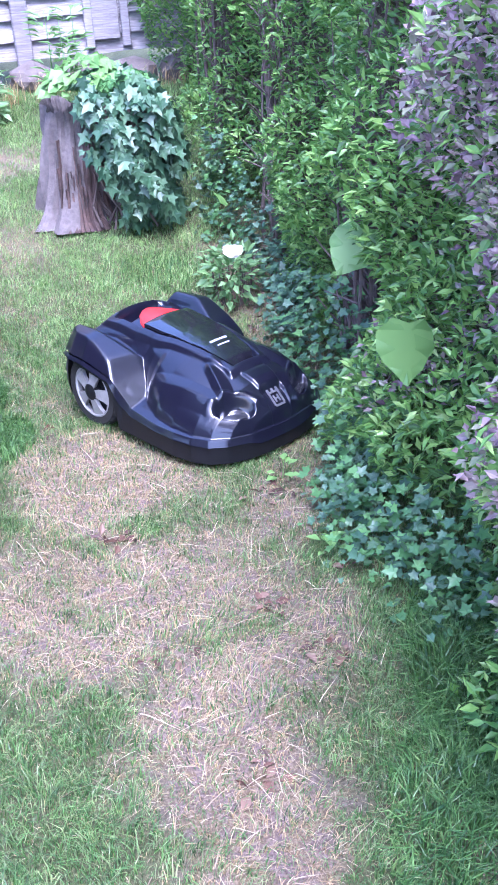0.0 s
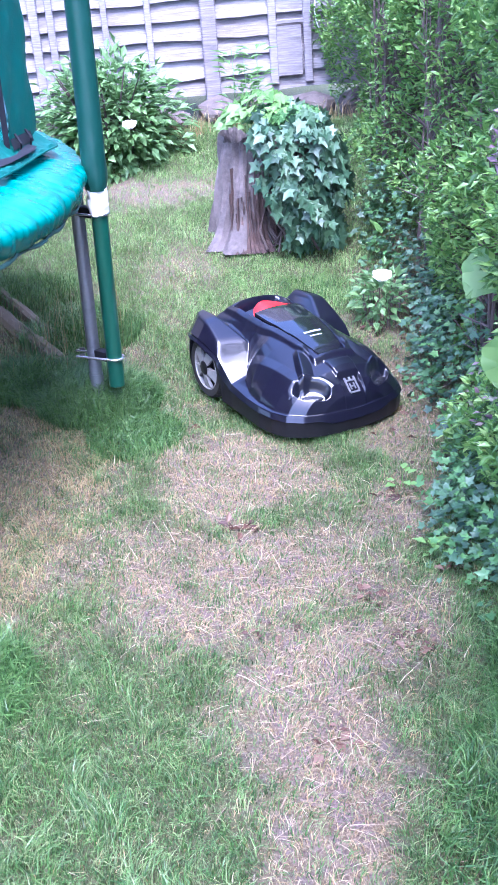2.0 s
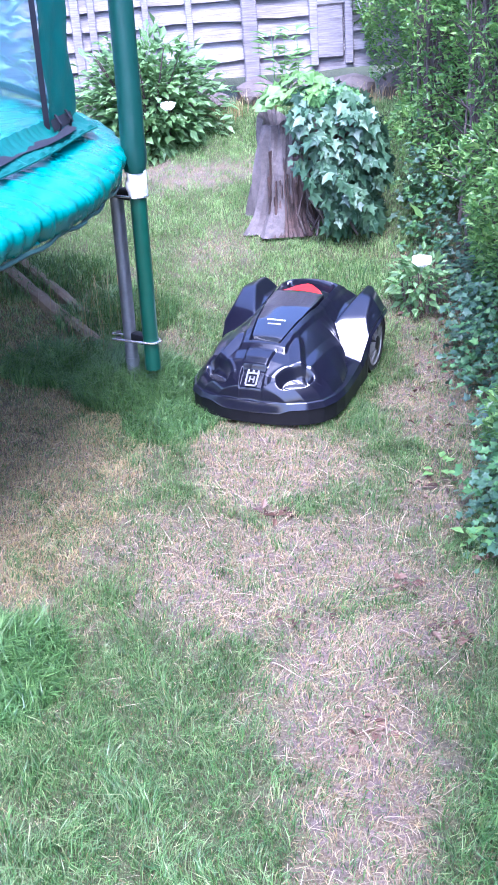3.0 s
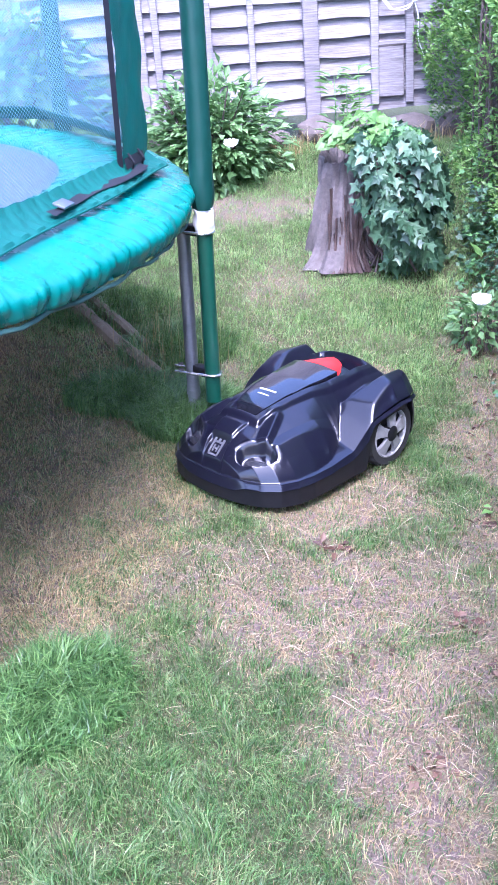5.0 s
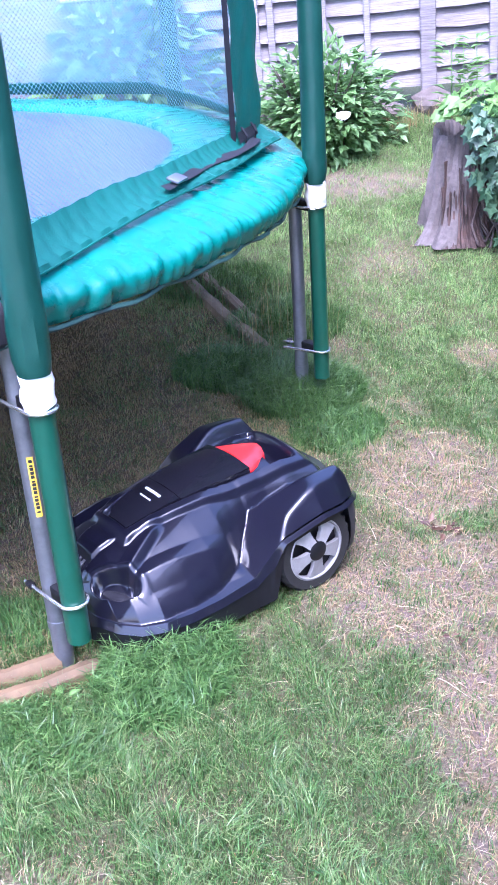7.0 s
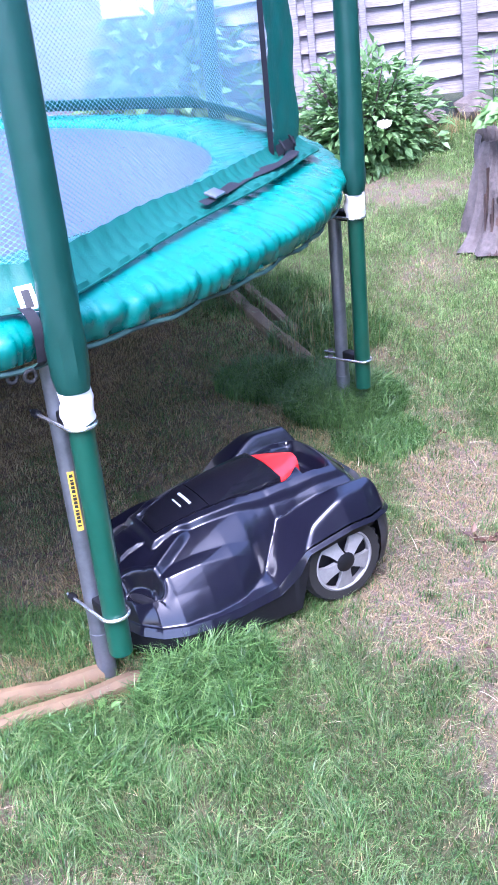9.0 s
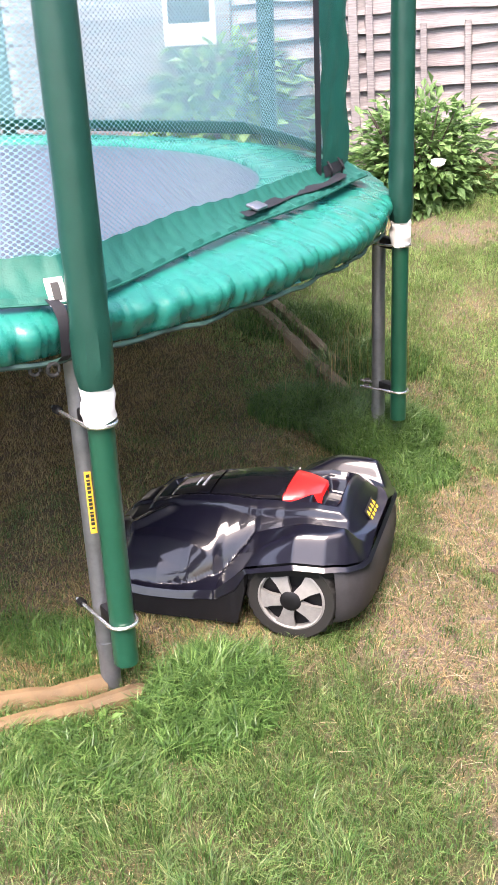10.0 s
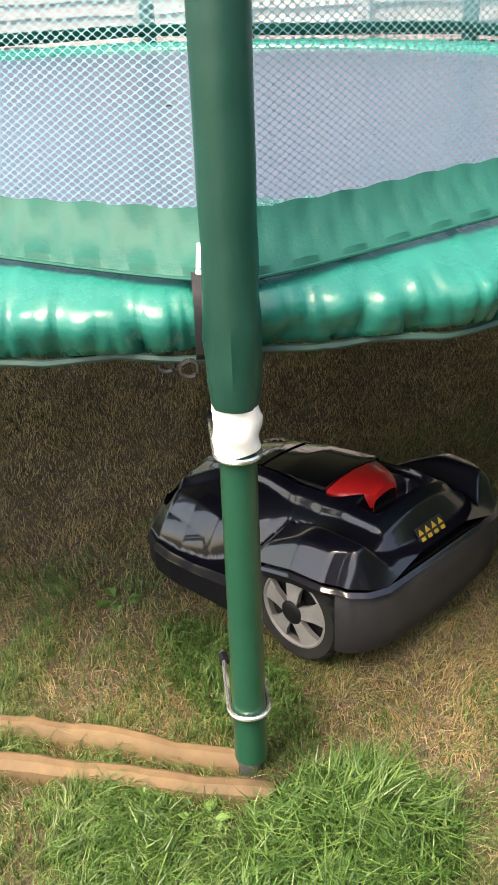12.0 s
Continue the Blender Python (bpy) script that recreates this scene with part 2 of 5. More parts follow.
def part(name, bm, mat, parent=None, label="", smooth=True):
    """Links a bmesh as one mesh object under a thing or part."""
    me = bpy.data.meshes.new(name)
    bmesh.ops.recalc_face_normals(bm, faces=bm.faces)
    bm.to_mesh(me)
    bm.free()
    me.materials.append(mat)
    me.polygons.foreach_set("use_smooth", np.full(len(me.polygons), smooth))
    if smooth:
        me.set_sharp_from_angle(angle=radians(35))
    ob = new(name, me)
    if parent is not None:
        ob.parent = parent
    if label:
        tagged(ob, label)
    return ob


def link(name, me, parent=None, label=""):
    ob = new(name, me)
    if parent is not None:
        ob.parent = parent
    if label:
        tagged(ob, label)
    return ob


def tube(bm, pts, radius, sides=12, cap=True):
    """A tube along points; radius may be a list."""
    pts = [Vector(p) for p in pts]
    rad = [float(r) for r in radius] if isinstance(radius, (list, tuple)) else [float(radius)] * len(pts)
    rings = []
    for i, p in enumerate(pts):
        d = (pts[min(i + 1, len(pts) - 1)] - pts[max(i - 1, 0)]).normalized()
        side = d.cross(Vector((0.3, 0.2, 1)) if abs(d.z) < 0.9 else Vector((1, 0.1, 0))).normalized()
        up = side.cross(d)
        rings.append([bm.verts.new(p + rad[i] * (side * math.cos(a) + up * math.sin(a)))
                      for a in (2 * math.pi * k / sides for k in range(sides))])
    for a, b in zip(rings, rings[1:]):
        for k in range(sides):
            bm.faces.new((a[k], a[(k + 1) % sides], b[(k + 1) % sides], b[k]))
    if cap:
        bm.faces.new(rings[0]), bm.faces.new(rings[-1])
    return bm


def box(bm, size, m=None, bevel=0.0, segs=2):
    r = bmesh.ops.create_cube(bm, size=1.0)["verts"]
    bmesh.ops.scale(bm, vec=size, verts=r)
    if bevel:
        edges = list({e for v in r for e in v.link_edges})
        out = bmesh.ops.bevel(bm, geom=edges, offset=bevel, segments=segs, affect='EDGES', profile=0.5)
        r = list({v for f in out["faces"] for v in f.verts} | {v for v in r if v.is_valid})
    if m is not None:
        bmesh.ops.transform(bm, matrix=m, verts=r)
    return bm


def loft(bm, rings, closed=True, caps=False):
    rows = [[bm.verts.new(p) for p in r] for r in rings]
    n = len(rows[0])
    for a, b in zip(rows, rows[1:]):
        for k in range(n if closed else n - 1):
            bm.faces.new((a[k], a[(k + 1) % n], b[(k + 1) % n], b[k]))
    if caps:
        bm.faces.new(rows[0]), bm.faces.new(rows[-1])
    return bm


def smooth01(x):
    x = np.clip(x, 0, 1)
    return x * x * (3 - 2 * x)


rng = np.random.default_rng(7)

LEAF_V = np.array([(0, 0, 0), (-0.42, 0.45, 0.1), (0.42, 0.45, 0.1), (0, 1, -0.08), (0, 0.45, 0)], float)
LEAF_F = np.array([(0, 2, 4), (0, 4, 1), (4, 2, 3), (4, 3, 1)])
IVY_V = np.array([(0, 0.12, 0), (0, 0, 0.02), (0.34, -0.1, 0.06), (0.3, 0.2, 0.02), (0.55, 0.42, 0.08), (0.22, 0.5, 0.0), (0, 1.0, -0.06),
                  (-0.22, 0.5, 0.0), (-0.55, 0.42, 0.08), (-0.3, 0.2, 0.02), (-0.34, -0.1, 0.06)], float)
IVY_F = np.array([(0, i, i + 1) for i in range(1, 10)] + [(0, 10, 1)])


def scatter(name, mat, pos, ahead, up, size, aspect=1.0, tv=LEAF_V, tf=LEAF_F):
    """One mesh of many leaves at pos, tips towards ahead, upper sides towards up."""
    n = len(pos)
    ahead = ahead / (np.linalg.norm(ahead, axis=1, keepdims=True) + 1e-9)
    side = np.cross(ahead, up)
    side /= np.linalg.norm(side, axis=1, keepdims=True) + 1e-9
    norm = np.cross(side, ahead)
    size = np.broadcast_to(size, (n,))[:, None, None]
    v = pos[:, None] + size * (tv[None, :, :1] * aspect * side[:, None] + tv[None, :, 1:2] * ahead[:, None] + tv[None, :, 2:] * norm[:, None])
    f = tf[None] + (np.arange(n) * len(tv))[:, None, None]
    return mesh_np(name, v.reshape(-1, 3), f.reshape(-1, 3), mat)


def unit(n):
    d = rng.normal(size=(n, 3))
    return d / np.linalg.norm(d, axis=1, keepdims=True)


# ---- ground ----
def ground_z(x, y):
    x, y = np.asarray(x, float), np.asarray(y, float)
    rise = 0.27 * smooth01((y - 3.55) / 1.9) + 0.36 * smooth01((y - 4.6) / 1.9)
    side = 0.10 * smooth01((x - 1.25) / 0.5)
    lumps = 0.007 * np.sin(x * 7.1 + 1.3 * np.sin(y * 3.1)) * np.sin(y * 6.3 + 0.7) + 0.004 * np.sin(x * 17 + y * 5) * np.sin(y * 19)
    return rise + side + lumps * (1 - smooth01((y - 8) / 2))


BARE = [(0.62, 3.08, 0.28, 0.40, 0.95), (0.76, 2.58, 0.44, 0.42, 0.85), (0.97, 2.17, 0.21, 0.36, 0.95), (1.03, 1.78, 0.12, 0.42, 0.95),
        (1.16, 2.38, 0.13, 0.22, 0.8), (1.12, 2.95, 0.13, 0.30, 0.7), (1.12, 3.75, 0.20, 0.55, 1.0), (1.15, 4.4, 0.22, 0.5, 1.0), (0.62, 4.05, 0.13, 0.12, 0.7),
        (-0.35, 5.4, 0.55, 0.16, 0.7), (0.12, 4.75, 0.16, 0.18, 0.5), (0.45, 2.55, 0.20, 0.22, 0.6), (0.28, 1.42, 0.18, 0.14, 0.6), (-0.9, 2.9, 1.25, 1.35, 0.9),
        (0.0, 2.6, 0.22, 0.28, 0.7), (0.42, 3.5, 0.10, 0.2, 0.3), (1.35, 1.75, 0.16, 0.25, 0.5)]


def wobble(x, y):
    return (np.sin(x * 9.3 + 2.1 * np.sin(y * 7.7)) + np.sin(y * 11.9 + 1.7 * np.sin(x * 13.1)) + 0.7 * np.sin(x * 31 + y * 23) * np.sin(y * 37 - x * 11)) / 2.7


def patchy(x, y):
    """Irregular clumps at several sizes, about -1 to 1."""
    out, amp, k = np.zeros_like(x), 1.0, 5.0
    for o in range(4):
        out = out + amp * np.sin(k * x + 1.9 * np.sin(k * 0.8 * y + o) + o) * np.sin(k * 0.9 * y + 1.7 * np.sin(k * 0.7 * x - o) + 2 * o)
        amp, k = amp * 0.8, k * 2.3
    return out / 1.8


def bare(x, y):
    """How bare or dry the lawn is, 0 to 1."""
    x, y = np.asarray(x, float), np.asarray(y, float)
    w, q = wobble(x, y), patchy(x, y)
    out = np.zeros_like(x)
    for cx, cy, rx, ry, k in BARE:
        d = np.sqrt(((x - cx) / rx) ** 2 + ((y - cy) / ry) ** 2) + 0.32 * w + 0.42 * q
        out = np.maximum(out, k * (1 - smooth01((d - 0.45) / 1.0)))
    return np.clip(out + 0.22 * q * (0.25 + out) + 0.05, 0, 1)


def make_ground():
    def axis(lo, hi, step, far):
        mid = np.arange(lo, hi + 1e-6, step)
        out = [step]
        while sum(out) < far:
            out.append(out[-1] * 1.35)
        s = np.cumsum(out)
        return np.concatenate([lo - s[::-1], mid, hi + s])
    xs, ys = axis(-2.6, 2.4, 0.03, 260), axis(0.3, 6.6, 0.03, 260)
    X, Y = np.meshgrid(xs, ys, indexing="ij")
    Z = ground_z(X, Y)
    V = np.stack([X, Y, Z], -1).reshape(-1, 3)
    i = np.arange(X.size).reshape(X.shape)
    a, b, c, d = i[:-1, :-1].ravel(), i[1:, :-1].ravel(), i[1:, 1:].ravel(), i[:-1, 1:].ravel()
    me = mesh_np("ground", V, np.concatenate([np.c_[a, b, c], np.c_[a, c, d]]), MAT["soil"], True)
    at = me.color_attributes.new("bare", 'FLOAT_COLOR', 'POINT')
    k = bare(V[:, 0], V[:, 1])
    at.data.foreach_set("color", np.stack([k, k, k, np.ones_like(k)], -1).astype(np.float32).ravel())
    tagged(link("ground", me), "uneven garden lawn with bare dry patches, rising towards the fence", "lawn", kind="structure")


make_ground()


def blades(name, mat, x, y, height, width, lean, lay=0.0, z0=0.0):
    """Grass: each blade a bent strip of three triangles."""
    n = len(x)
    ang, turn = rng.uniform(0, 2 * np.pi, n), rng.uniform(0, 2 * np.pi, n)
    ang = np.where(rng.uniform(size=n) < 0.55, 3.0 * clumps(x, y, 17.0) + 2.2 * clumps(y, x, 29.0) + rng.normal(0, 0.5, n), ang)
    d = np.stack([np.cos(ang), np.sin(ang), np.zeros(n)], -1)
    s = np.stack([np.cos(turn), np.sin(turn), np.zeros(n)], -1) * (width / 2)[:, None]
    p = np.stack([x, y, ground_z(x, y) + z0], -1)
    up = np.array([0, 0, 1.0])
    mid = p + (d * (lean * 0.35)[:, None] + up * (1 - lay)) * (height * 0.55)[:, None]
    tip = p + d * (height * lean)[:, None] + up * (height * (1 - lay) * (1 - 0.35 * lean))[:, None]
    v = np.stack([p - s, p + s, mid - 0.8 * s, mid + 0.8 * s, tip], 1)
    f = np.array([(0, 1, 3), (0, 3, 2), (2, 3, 4)])[None] + (np.arange(n) * 5)[:, None, None]
    return mesh_np(name, v.reshape(-1, 3), f.reshape(-1, 3), mat)


def plan_points(n, x0, x1, y0, y1):
    return rng.uniform(x0, x1, n), rng.uniform(y0, y1, n)


TREE_C = (-1.78, 2.886)


def clumps(x, y, f):
    # irregular tufts about 6 / f metres across
    s = np.sin(f * (x + 0.31 * y) + 1.7 * np.sin(0.43 * f * y)) + np.sin(f * (0.9 * y - 0.42 * x) + 1.9 * np.sin(0.51 * f * x + 1.0)) + np.sin(1.7 * f * (0.6 * x + 0.8 * y) + 2.0)
    return s / 3


def make_grass():
    xs, ys, hs = [], [], []
    for n, b in ((400000, (-0.9, 1.75, 0.95, 4.2)), (170000, (-1.2, 1.6, 4.2, 6.3)), (30000, (-4.5, -0.9, 1.0, 6.3)), (16000, (-4.5, -1.2, 6.3, 9.0))):
        x, y = plan_points(n, *b)
        tuft = 0.6 * clumps(x, y, 55.0) + 0.6 * clumps(y, x, 24.0)
        k = np.clip(bare(x, y) + 0.30 * clumps(x, y, 21.0) * (0.25 + bare(x, y)), 0, 1)
        lush = smooth01((2.25 - y - 0.25 * wobble(x, y)) / 0.5) * smooth01((0.75 - x) / 0.3)
        keep = rng.uniform(size=n) < np.clip(0.82 - 0.80 * k + 0.12 * lush + 0.30 * tuft, 0.22, 1)
        xs.append(x[keep]), ys.append(y[keep]), hs.append(((0.032 + 0.016 * lush) * (1 + 0.45 * tuft))[keep] * (1 - 0.4 * k[keep]))
    x, y, h = map(np.concatenate, (xs, ys, hs))
    n = len(x)
    # blades uphill take the paler tones that stand for stronger light
    upper = rng.uniform(size=n) < smooth01((y - 3.6) / 0.9)
    me = blades("upper_grass", MAT["sunlit_grass"], x[upper], y[upper], h[upper] * rng.uniform(0.5, 1.4, upper.sum()), rng.uniform(0.0013, 0.003, upper.sum()), rng.uniform(0.25, 1.2, upper.sum()), 0.12)
    tagged(link("upper_grass", me), "yellowish lawn grass towards the fence, made paler to stand for stronger light", "grass", kind="stuff")
    x, y, h = x[~upper], y[~upper], h[~upper]
    n = len(x)
    me = blades("grass", MAT["grass"], x, y, h * rng.uniform(0.5, 1.5, n), rng.uniform(0.0011, 0.0027, n), rng.uniform(0.25, 1.2, n), 0.12)
    tagged(link("grass", me), "short mown green lawn grass, thin on the dry patches", "grass", kind="stuff")
    # dry straw lying on the bare ground
    x, y = plan_points(170000, -1.4, 1.6, 1.0, 4.9)
    k = bare(x, y)
    keep = rng.uniform(size=len(x)) < np.clip(0.06 + 0.42 * k - 0.25 * clumps(x, y, 30.0) * (0.3 + k), 0.03, 1)
    x, y = x[keep], y[keep]
    n = len(x)
    me = blades("straw", MAT["straw"], x, y, rng.uniform(0.015, 0.06, n), rng.uniform(0.0008, 0.0019, n), rng.uniform(0.5, 1.1, n), 0.9, 0.004)
    tagged(link("straw", me), "dry pale grass clippings lying on bare ground", "straw", kind="stuff")
    # dry thin grass in the shade under the trampoline
    x, y = plan_points(190000, -2.2, 0.25, 1.7, 4.5)
    keep = (np.hypot(x + 1.78, y - 2.886) < 2.05 + 0.1 * wobble(x, y)) & (rng.uniform(size=len(x)) < 0.6 + 0.4 * patchy(x, y))
    x, y = x[keep], y[keep]
    n = len(x)
    me = blades("dry_grass", MAT["dry"], x, y, rng.uniform(0.012, 0.04, n), rng.uniform(0.0012, 0.0026, n), rng.uniform(0.3, 1.1, n), 0.3)
    tagged(link("dry_grass", me), "thin brownish grass in the shade below the trampoline", "grass", kind="stuff")
    # long loose straws
    x, y = plan_points(2600, -0.3, 1.5, 1.2, 4.2)
    keep = rng.uniform(size=2600) < bare(x, y)
    x, y = np.append(x[keep], 0.42), np.append(y[keep], 2.36)
    n = len(x)
    me = blades("loose_straw", MAT["straw"], x, y, rng.uniform(0.06, 0.13, n), np.full(n, 0.0022), rng.uniform(0.8, 1.1, n), 0.92, 0.010)
    tagged(link("loose_straw", me), "long pale loose straws on the dry patches", "straw", kind="stuff")
    # dry blades mixed into the open lawn
    x, y = plan_points(150000, -0.3, 1.6, 0.95, 5.2)
    k = bare(x, y)
    keep = rng.uniform(size=len(x)) < 0.07 + 0.45 * k
    x, y = x[keep], y[keep]
    n = len(x)
    me = blades("withered_grass", MAT["dry"], x, y, rng.uniform(0.012, 0.036, n), rng.uniform(0.0011, 0.0024, n), rng.uniform(0.3, 1.2, n), 0.35)
    tagged(link("withered_grass", me), "withered brown blades mixed into the lawn", "grass", kind="stuff")
    # tall tufts: round the far leg, along the timbers, beside the near leg, along the hedge foot
    xs, ys, hs = [], [], []
    for cx, cy, rx, ry, n, h in ((0.04, 3.60, 0.22, 0.22, 6500, 0.14), (-0.25, 3.74, 0.28, 0.18, 5200, 0.12), (-0.2, 4.15, 0.25, 0.2, 3500, 0.12), (-0.6, 4.45, 0.35, 0.2, 2200, 0.10), (0.20, 2.03, 0.16, 0.20, 5200, 0.10),
                                 (0.02, 1.76, 0.20, 0.12, 3200, 0.06), (-0.3, 1.45, 0.25, 0.12, 2600, 0.06), (0.24, 3.35, 0.16, 0.20, 3200, 0.07), (0.75, 4.5, 0.30, 0.16, 700, 0.07), (1.42, 2.15, 0.10, 0.4, 3400, 0.12),
                                 (1.33, 1.75, 0.12, 0.35, 2600, 0.08), (-0.25, 2.1, 0.25, 0.1, 1800, 0.07)):
        a, r = rng.uniform(0, 2 * np.pi, n), np.sqrt(rng.uniform(size=n))
        xs.append(cx + rx * r * np.cos(a)), ys.append(cy + ry * r * np.sin(a)), hs.append(h * rng.uniform(0.45, 1.3, n) * (1.1 - 0.5 * r))
    x, y, h = map(np.concatenate, (xs, ys, hs))
    n = len(x)
    me = blades("tall_grass", MAT["lush"], x, y, h, rng.uniform(0.002, 0.0042, n), rng.uniform(0.3, 1.2, n))
    tagged(link("tall_grass", me), "long uncut green grass round the trampoline legs and timbers", "grass", kind="stuff")
    # flowering stalks
    x, y = 0.0 + rng.normal(0, 0.16, 90) - 0.22, 4.0 + rng.normal(0, 0.14, 90)
    me = blades("grass_stalks", MAT["dry"], x, y, rng.uniform(0.15, 0.36, 90), np.full(90, 0.0018), rng.uniform(0.05, 0.35, 90))
    tagged(link("grass_stalks", me), "thin dry seed stalks standing in the long grass", "grass", kind="stuff")
    # dead leaves
    spots = [(1.02, 1.99, 14), (0.80, 2.33, 8), (0.685, 2.80, 16), (1.045, 2.50, 14), (1.087, 2.99, 14), (1.165, 2.33, 18), (0.42, 3.42, 5), (1.12, 3.8, 60), (1.18, 4.3, 60), (1.25, 2.65, 16), (0.3, 1.35, 4), (1.3, 3.3, 20)]
    x = np.concatenate([cx + rng.normal(0, 0.03 if n < 20 else 0.12, n) for cx, cy, n in spots])
    y = np.concatenate([cy + rng.normal(0, 0.025 if n < 20 else 0.15, n) for cx, cy, n in spots])
    n = len(x)
    p = np.stack([x, y, ground_z(x, y) + 0.008], -1)
    me = scatter("dead_leaves", MAT["litter"], p, unit(n) * (1, 1, 0.2), np.tile((0, 0, 1.0), (n, 1)) + 0.9 * unit(n), rng.uniform(0.016, 0.042, n), 0.6)
    tagged(link("dead_leaves", me), "brown curled dead leaves scattered on the lawn", "dead leaf", kind="stuff")
make_grass()


# ---- fence and the ledge below it ----
def fence_point(s, z=0.0, out=0.0):
    """A point on the fence line: s metres along it, z above its foot, out towards the garden."""
    c, k = math.cos(radians(16)), math.sin(radians(16))
    return Vector((s * c + out * k, 6.42 + s * k - out * c, 0.75 + 0.03 * s + z))


def fence_turn(s, z, out, lean=0.0):
    return Matrix.Translation(fence_point(s, z, out)) @ pose(0, 0, 0, 0, -1.7, 16) @ pose(0, 0, 0, lean, 0, 0)


def make_fence():
    fence = tagged(new("garden_fence"), "weathered grey overlapping timber fence panels", "fence")
    post_at = [-7.6, -5.75, -3.9, -2.05, -0.06, 1.75, 3.6]
    bm = bmesh.new()
    box(bm, (0.085, 0.075, 1.75), None, 0.006, 1)
    post_me = None
    for s in post_at:
        if post_me is None:
            ob = part("post", bm, MAT["fence"], fence, smooth=False)
            post_me = ob.data
        else:
            ob = link("post", post_me, fence)
        ob.matrix_basis = fence_turn(s, 0.80, 0.03)
    variants = []
    for v in range(6):
        bm = bmesh.new()
        n = 10
        rings = []
        for i in range(n + 1):
            x = -0.9 + 1.8 * i / n
            w = 0.006 * math.sin(i * 1.7 + v * 2.1) + 0.003 * math.sin(i * 3.9 + v)
            rings.append([(x, -0.016, -0.062 + w), (x, 0.000, -0.062 + w), (x, 0.012, 0.064), (x, 0.004, 0.064)])
        loft(bm, rings, True, True)
        me = bpy.data.meshes.new("board")
        bmesh.ops.recalc_face_normals(bm, faces=bm.faces)
        bm.to_mesh(me), bm.free()
        me.materials.append(MAT["fence"])
        variants.append(me)
    k = 0
    for a, b in zip(post_at, post_at[1:]):
        for j in range(16):
            ob = link("board", variants[k % 6], fence)
            ob.matrix_basis = fence_turn((a + b) / 2, 0.06 + 0.101 * j, 0.0, 0) @ pose(0, 0, 0, -7, random.uniform(-0.5, 0.5), 0) @ Matrix.Diagonal(((b - a - 0.02) / 1.8, 1, 1, 1))
            k += 1
    for s, w, h, z in ((-1.02, 0.05, 1.6, 0.82), (-0.93, 0.04, 1.6, 0.82), (-0.62, 0.035, 0.62, 0.33), (-0.38, 0.035, 0.62, 0.33), (0.30, 0.045, 1.6, 0.83), (0.50, 0.045, 1.6, 0.83), (-2.95, 0.05, 1.6, 0.82), (-4.8, 0.05, 1.6, 0.82)):
        bm = bmesh.new()
        box(bm, (w, 0.028, h), None, 0.004, 1)
        part("batten", bm, MAT["fence"], fence, smooth=False).matrix_basis = fence_turn(s, z, 0.032)
    bm = bmesh.new()
    box(bm, (0.17, 0.016, 0.27), None, 0.004, 1)
    hatch = part("hatch", bm, MAT["fence"], fence, "small upright timber patch board", smooth=False)
    hatch.matrix_basis = fence_turn(0.40, 0.205, 0.03)
    bm = bmesh.new()
    box(bm, (0.2, 0.02, 0.025), None, 0.004, 1)
    part("rail", bm, MAT["fence"], fence, smooth=False).matrix_basis = fence_turn(0.40, 0.36, 0.035)
    bm = bmesh.new()
    pts = [fence_point(0.45 + 0.10 * math.cos(a) * (1 + 0.2 * math.sin(3 * a)), 0.58 + 0.045 * math.sin(a) + 0.01 * math.sin(2.3 * a), 0.065) for a in np.linspace(0, 13, 60)]
    pts += [fence_point(0.53 + 0.07 * t + 0.01 * math.sin(9 * t), 0.56 - 0.36 * t, 0.06) for t in np.linspace(0, 1, 8)]
    tube(bm, pts, 0.004, 6)
    tagged(part("rope", bm, MAT["tape"]), "pale rope coiled and hung on the timber fence", "rope")
    # rough stones along the fence foot
    for i in range(16):
        s = -3.0 + 0.27 * i + random.uniform(-0.05, 0.05)
        bm = bmesh.new()
        bmesh.ops.create_icosphere(bm, subdivisions=2, radius=0.5)
        sx, sy, sz = random.uniform(0.2, 0.34), random.uniform(0.14, 0.2), random.uniform(0.14, 0.24)
        off = Vector((random.uniform(0, 50), 0, 0))
        for v in bm.verts:
            v.co = Vector((v.co.x * sx, v.co.y * sy, v.co.z * sz)) * (1 + 0.35 * noise.noise(v.co * 3 + off))
        p = fence_point(s, 0, 0.16 + random.uniform(0, 0.05))
        ob = part("stone", bm, MAT["stone"], smooth=False)
        ob.matrix_basis = Matrix.Translation((p.x, p.y, float(ground_z(p.x, p.y)) + sz * 0.3))
        tagged(ob, "rough brown stone lying at the fence foot", "stone", group="stones along the fence")


make_fence()


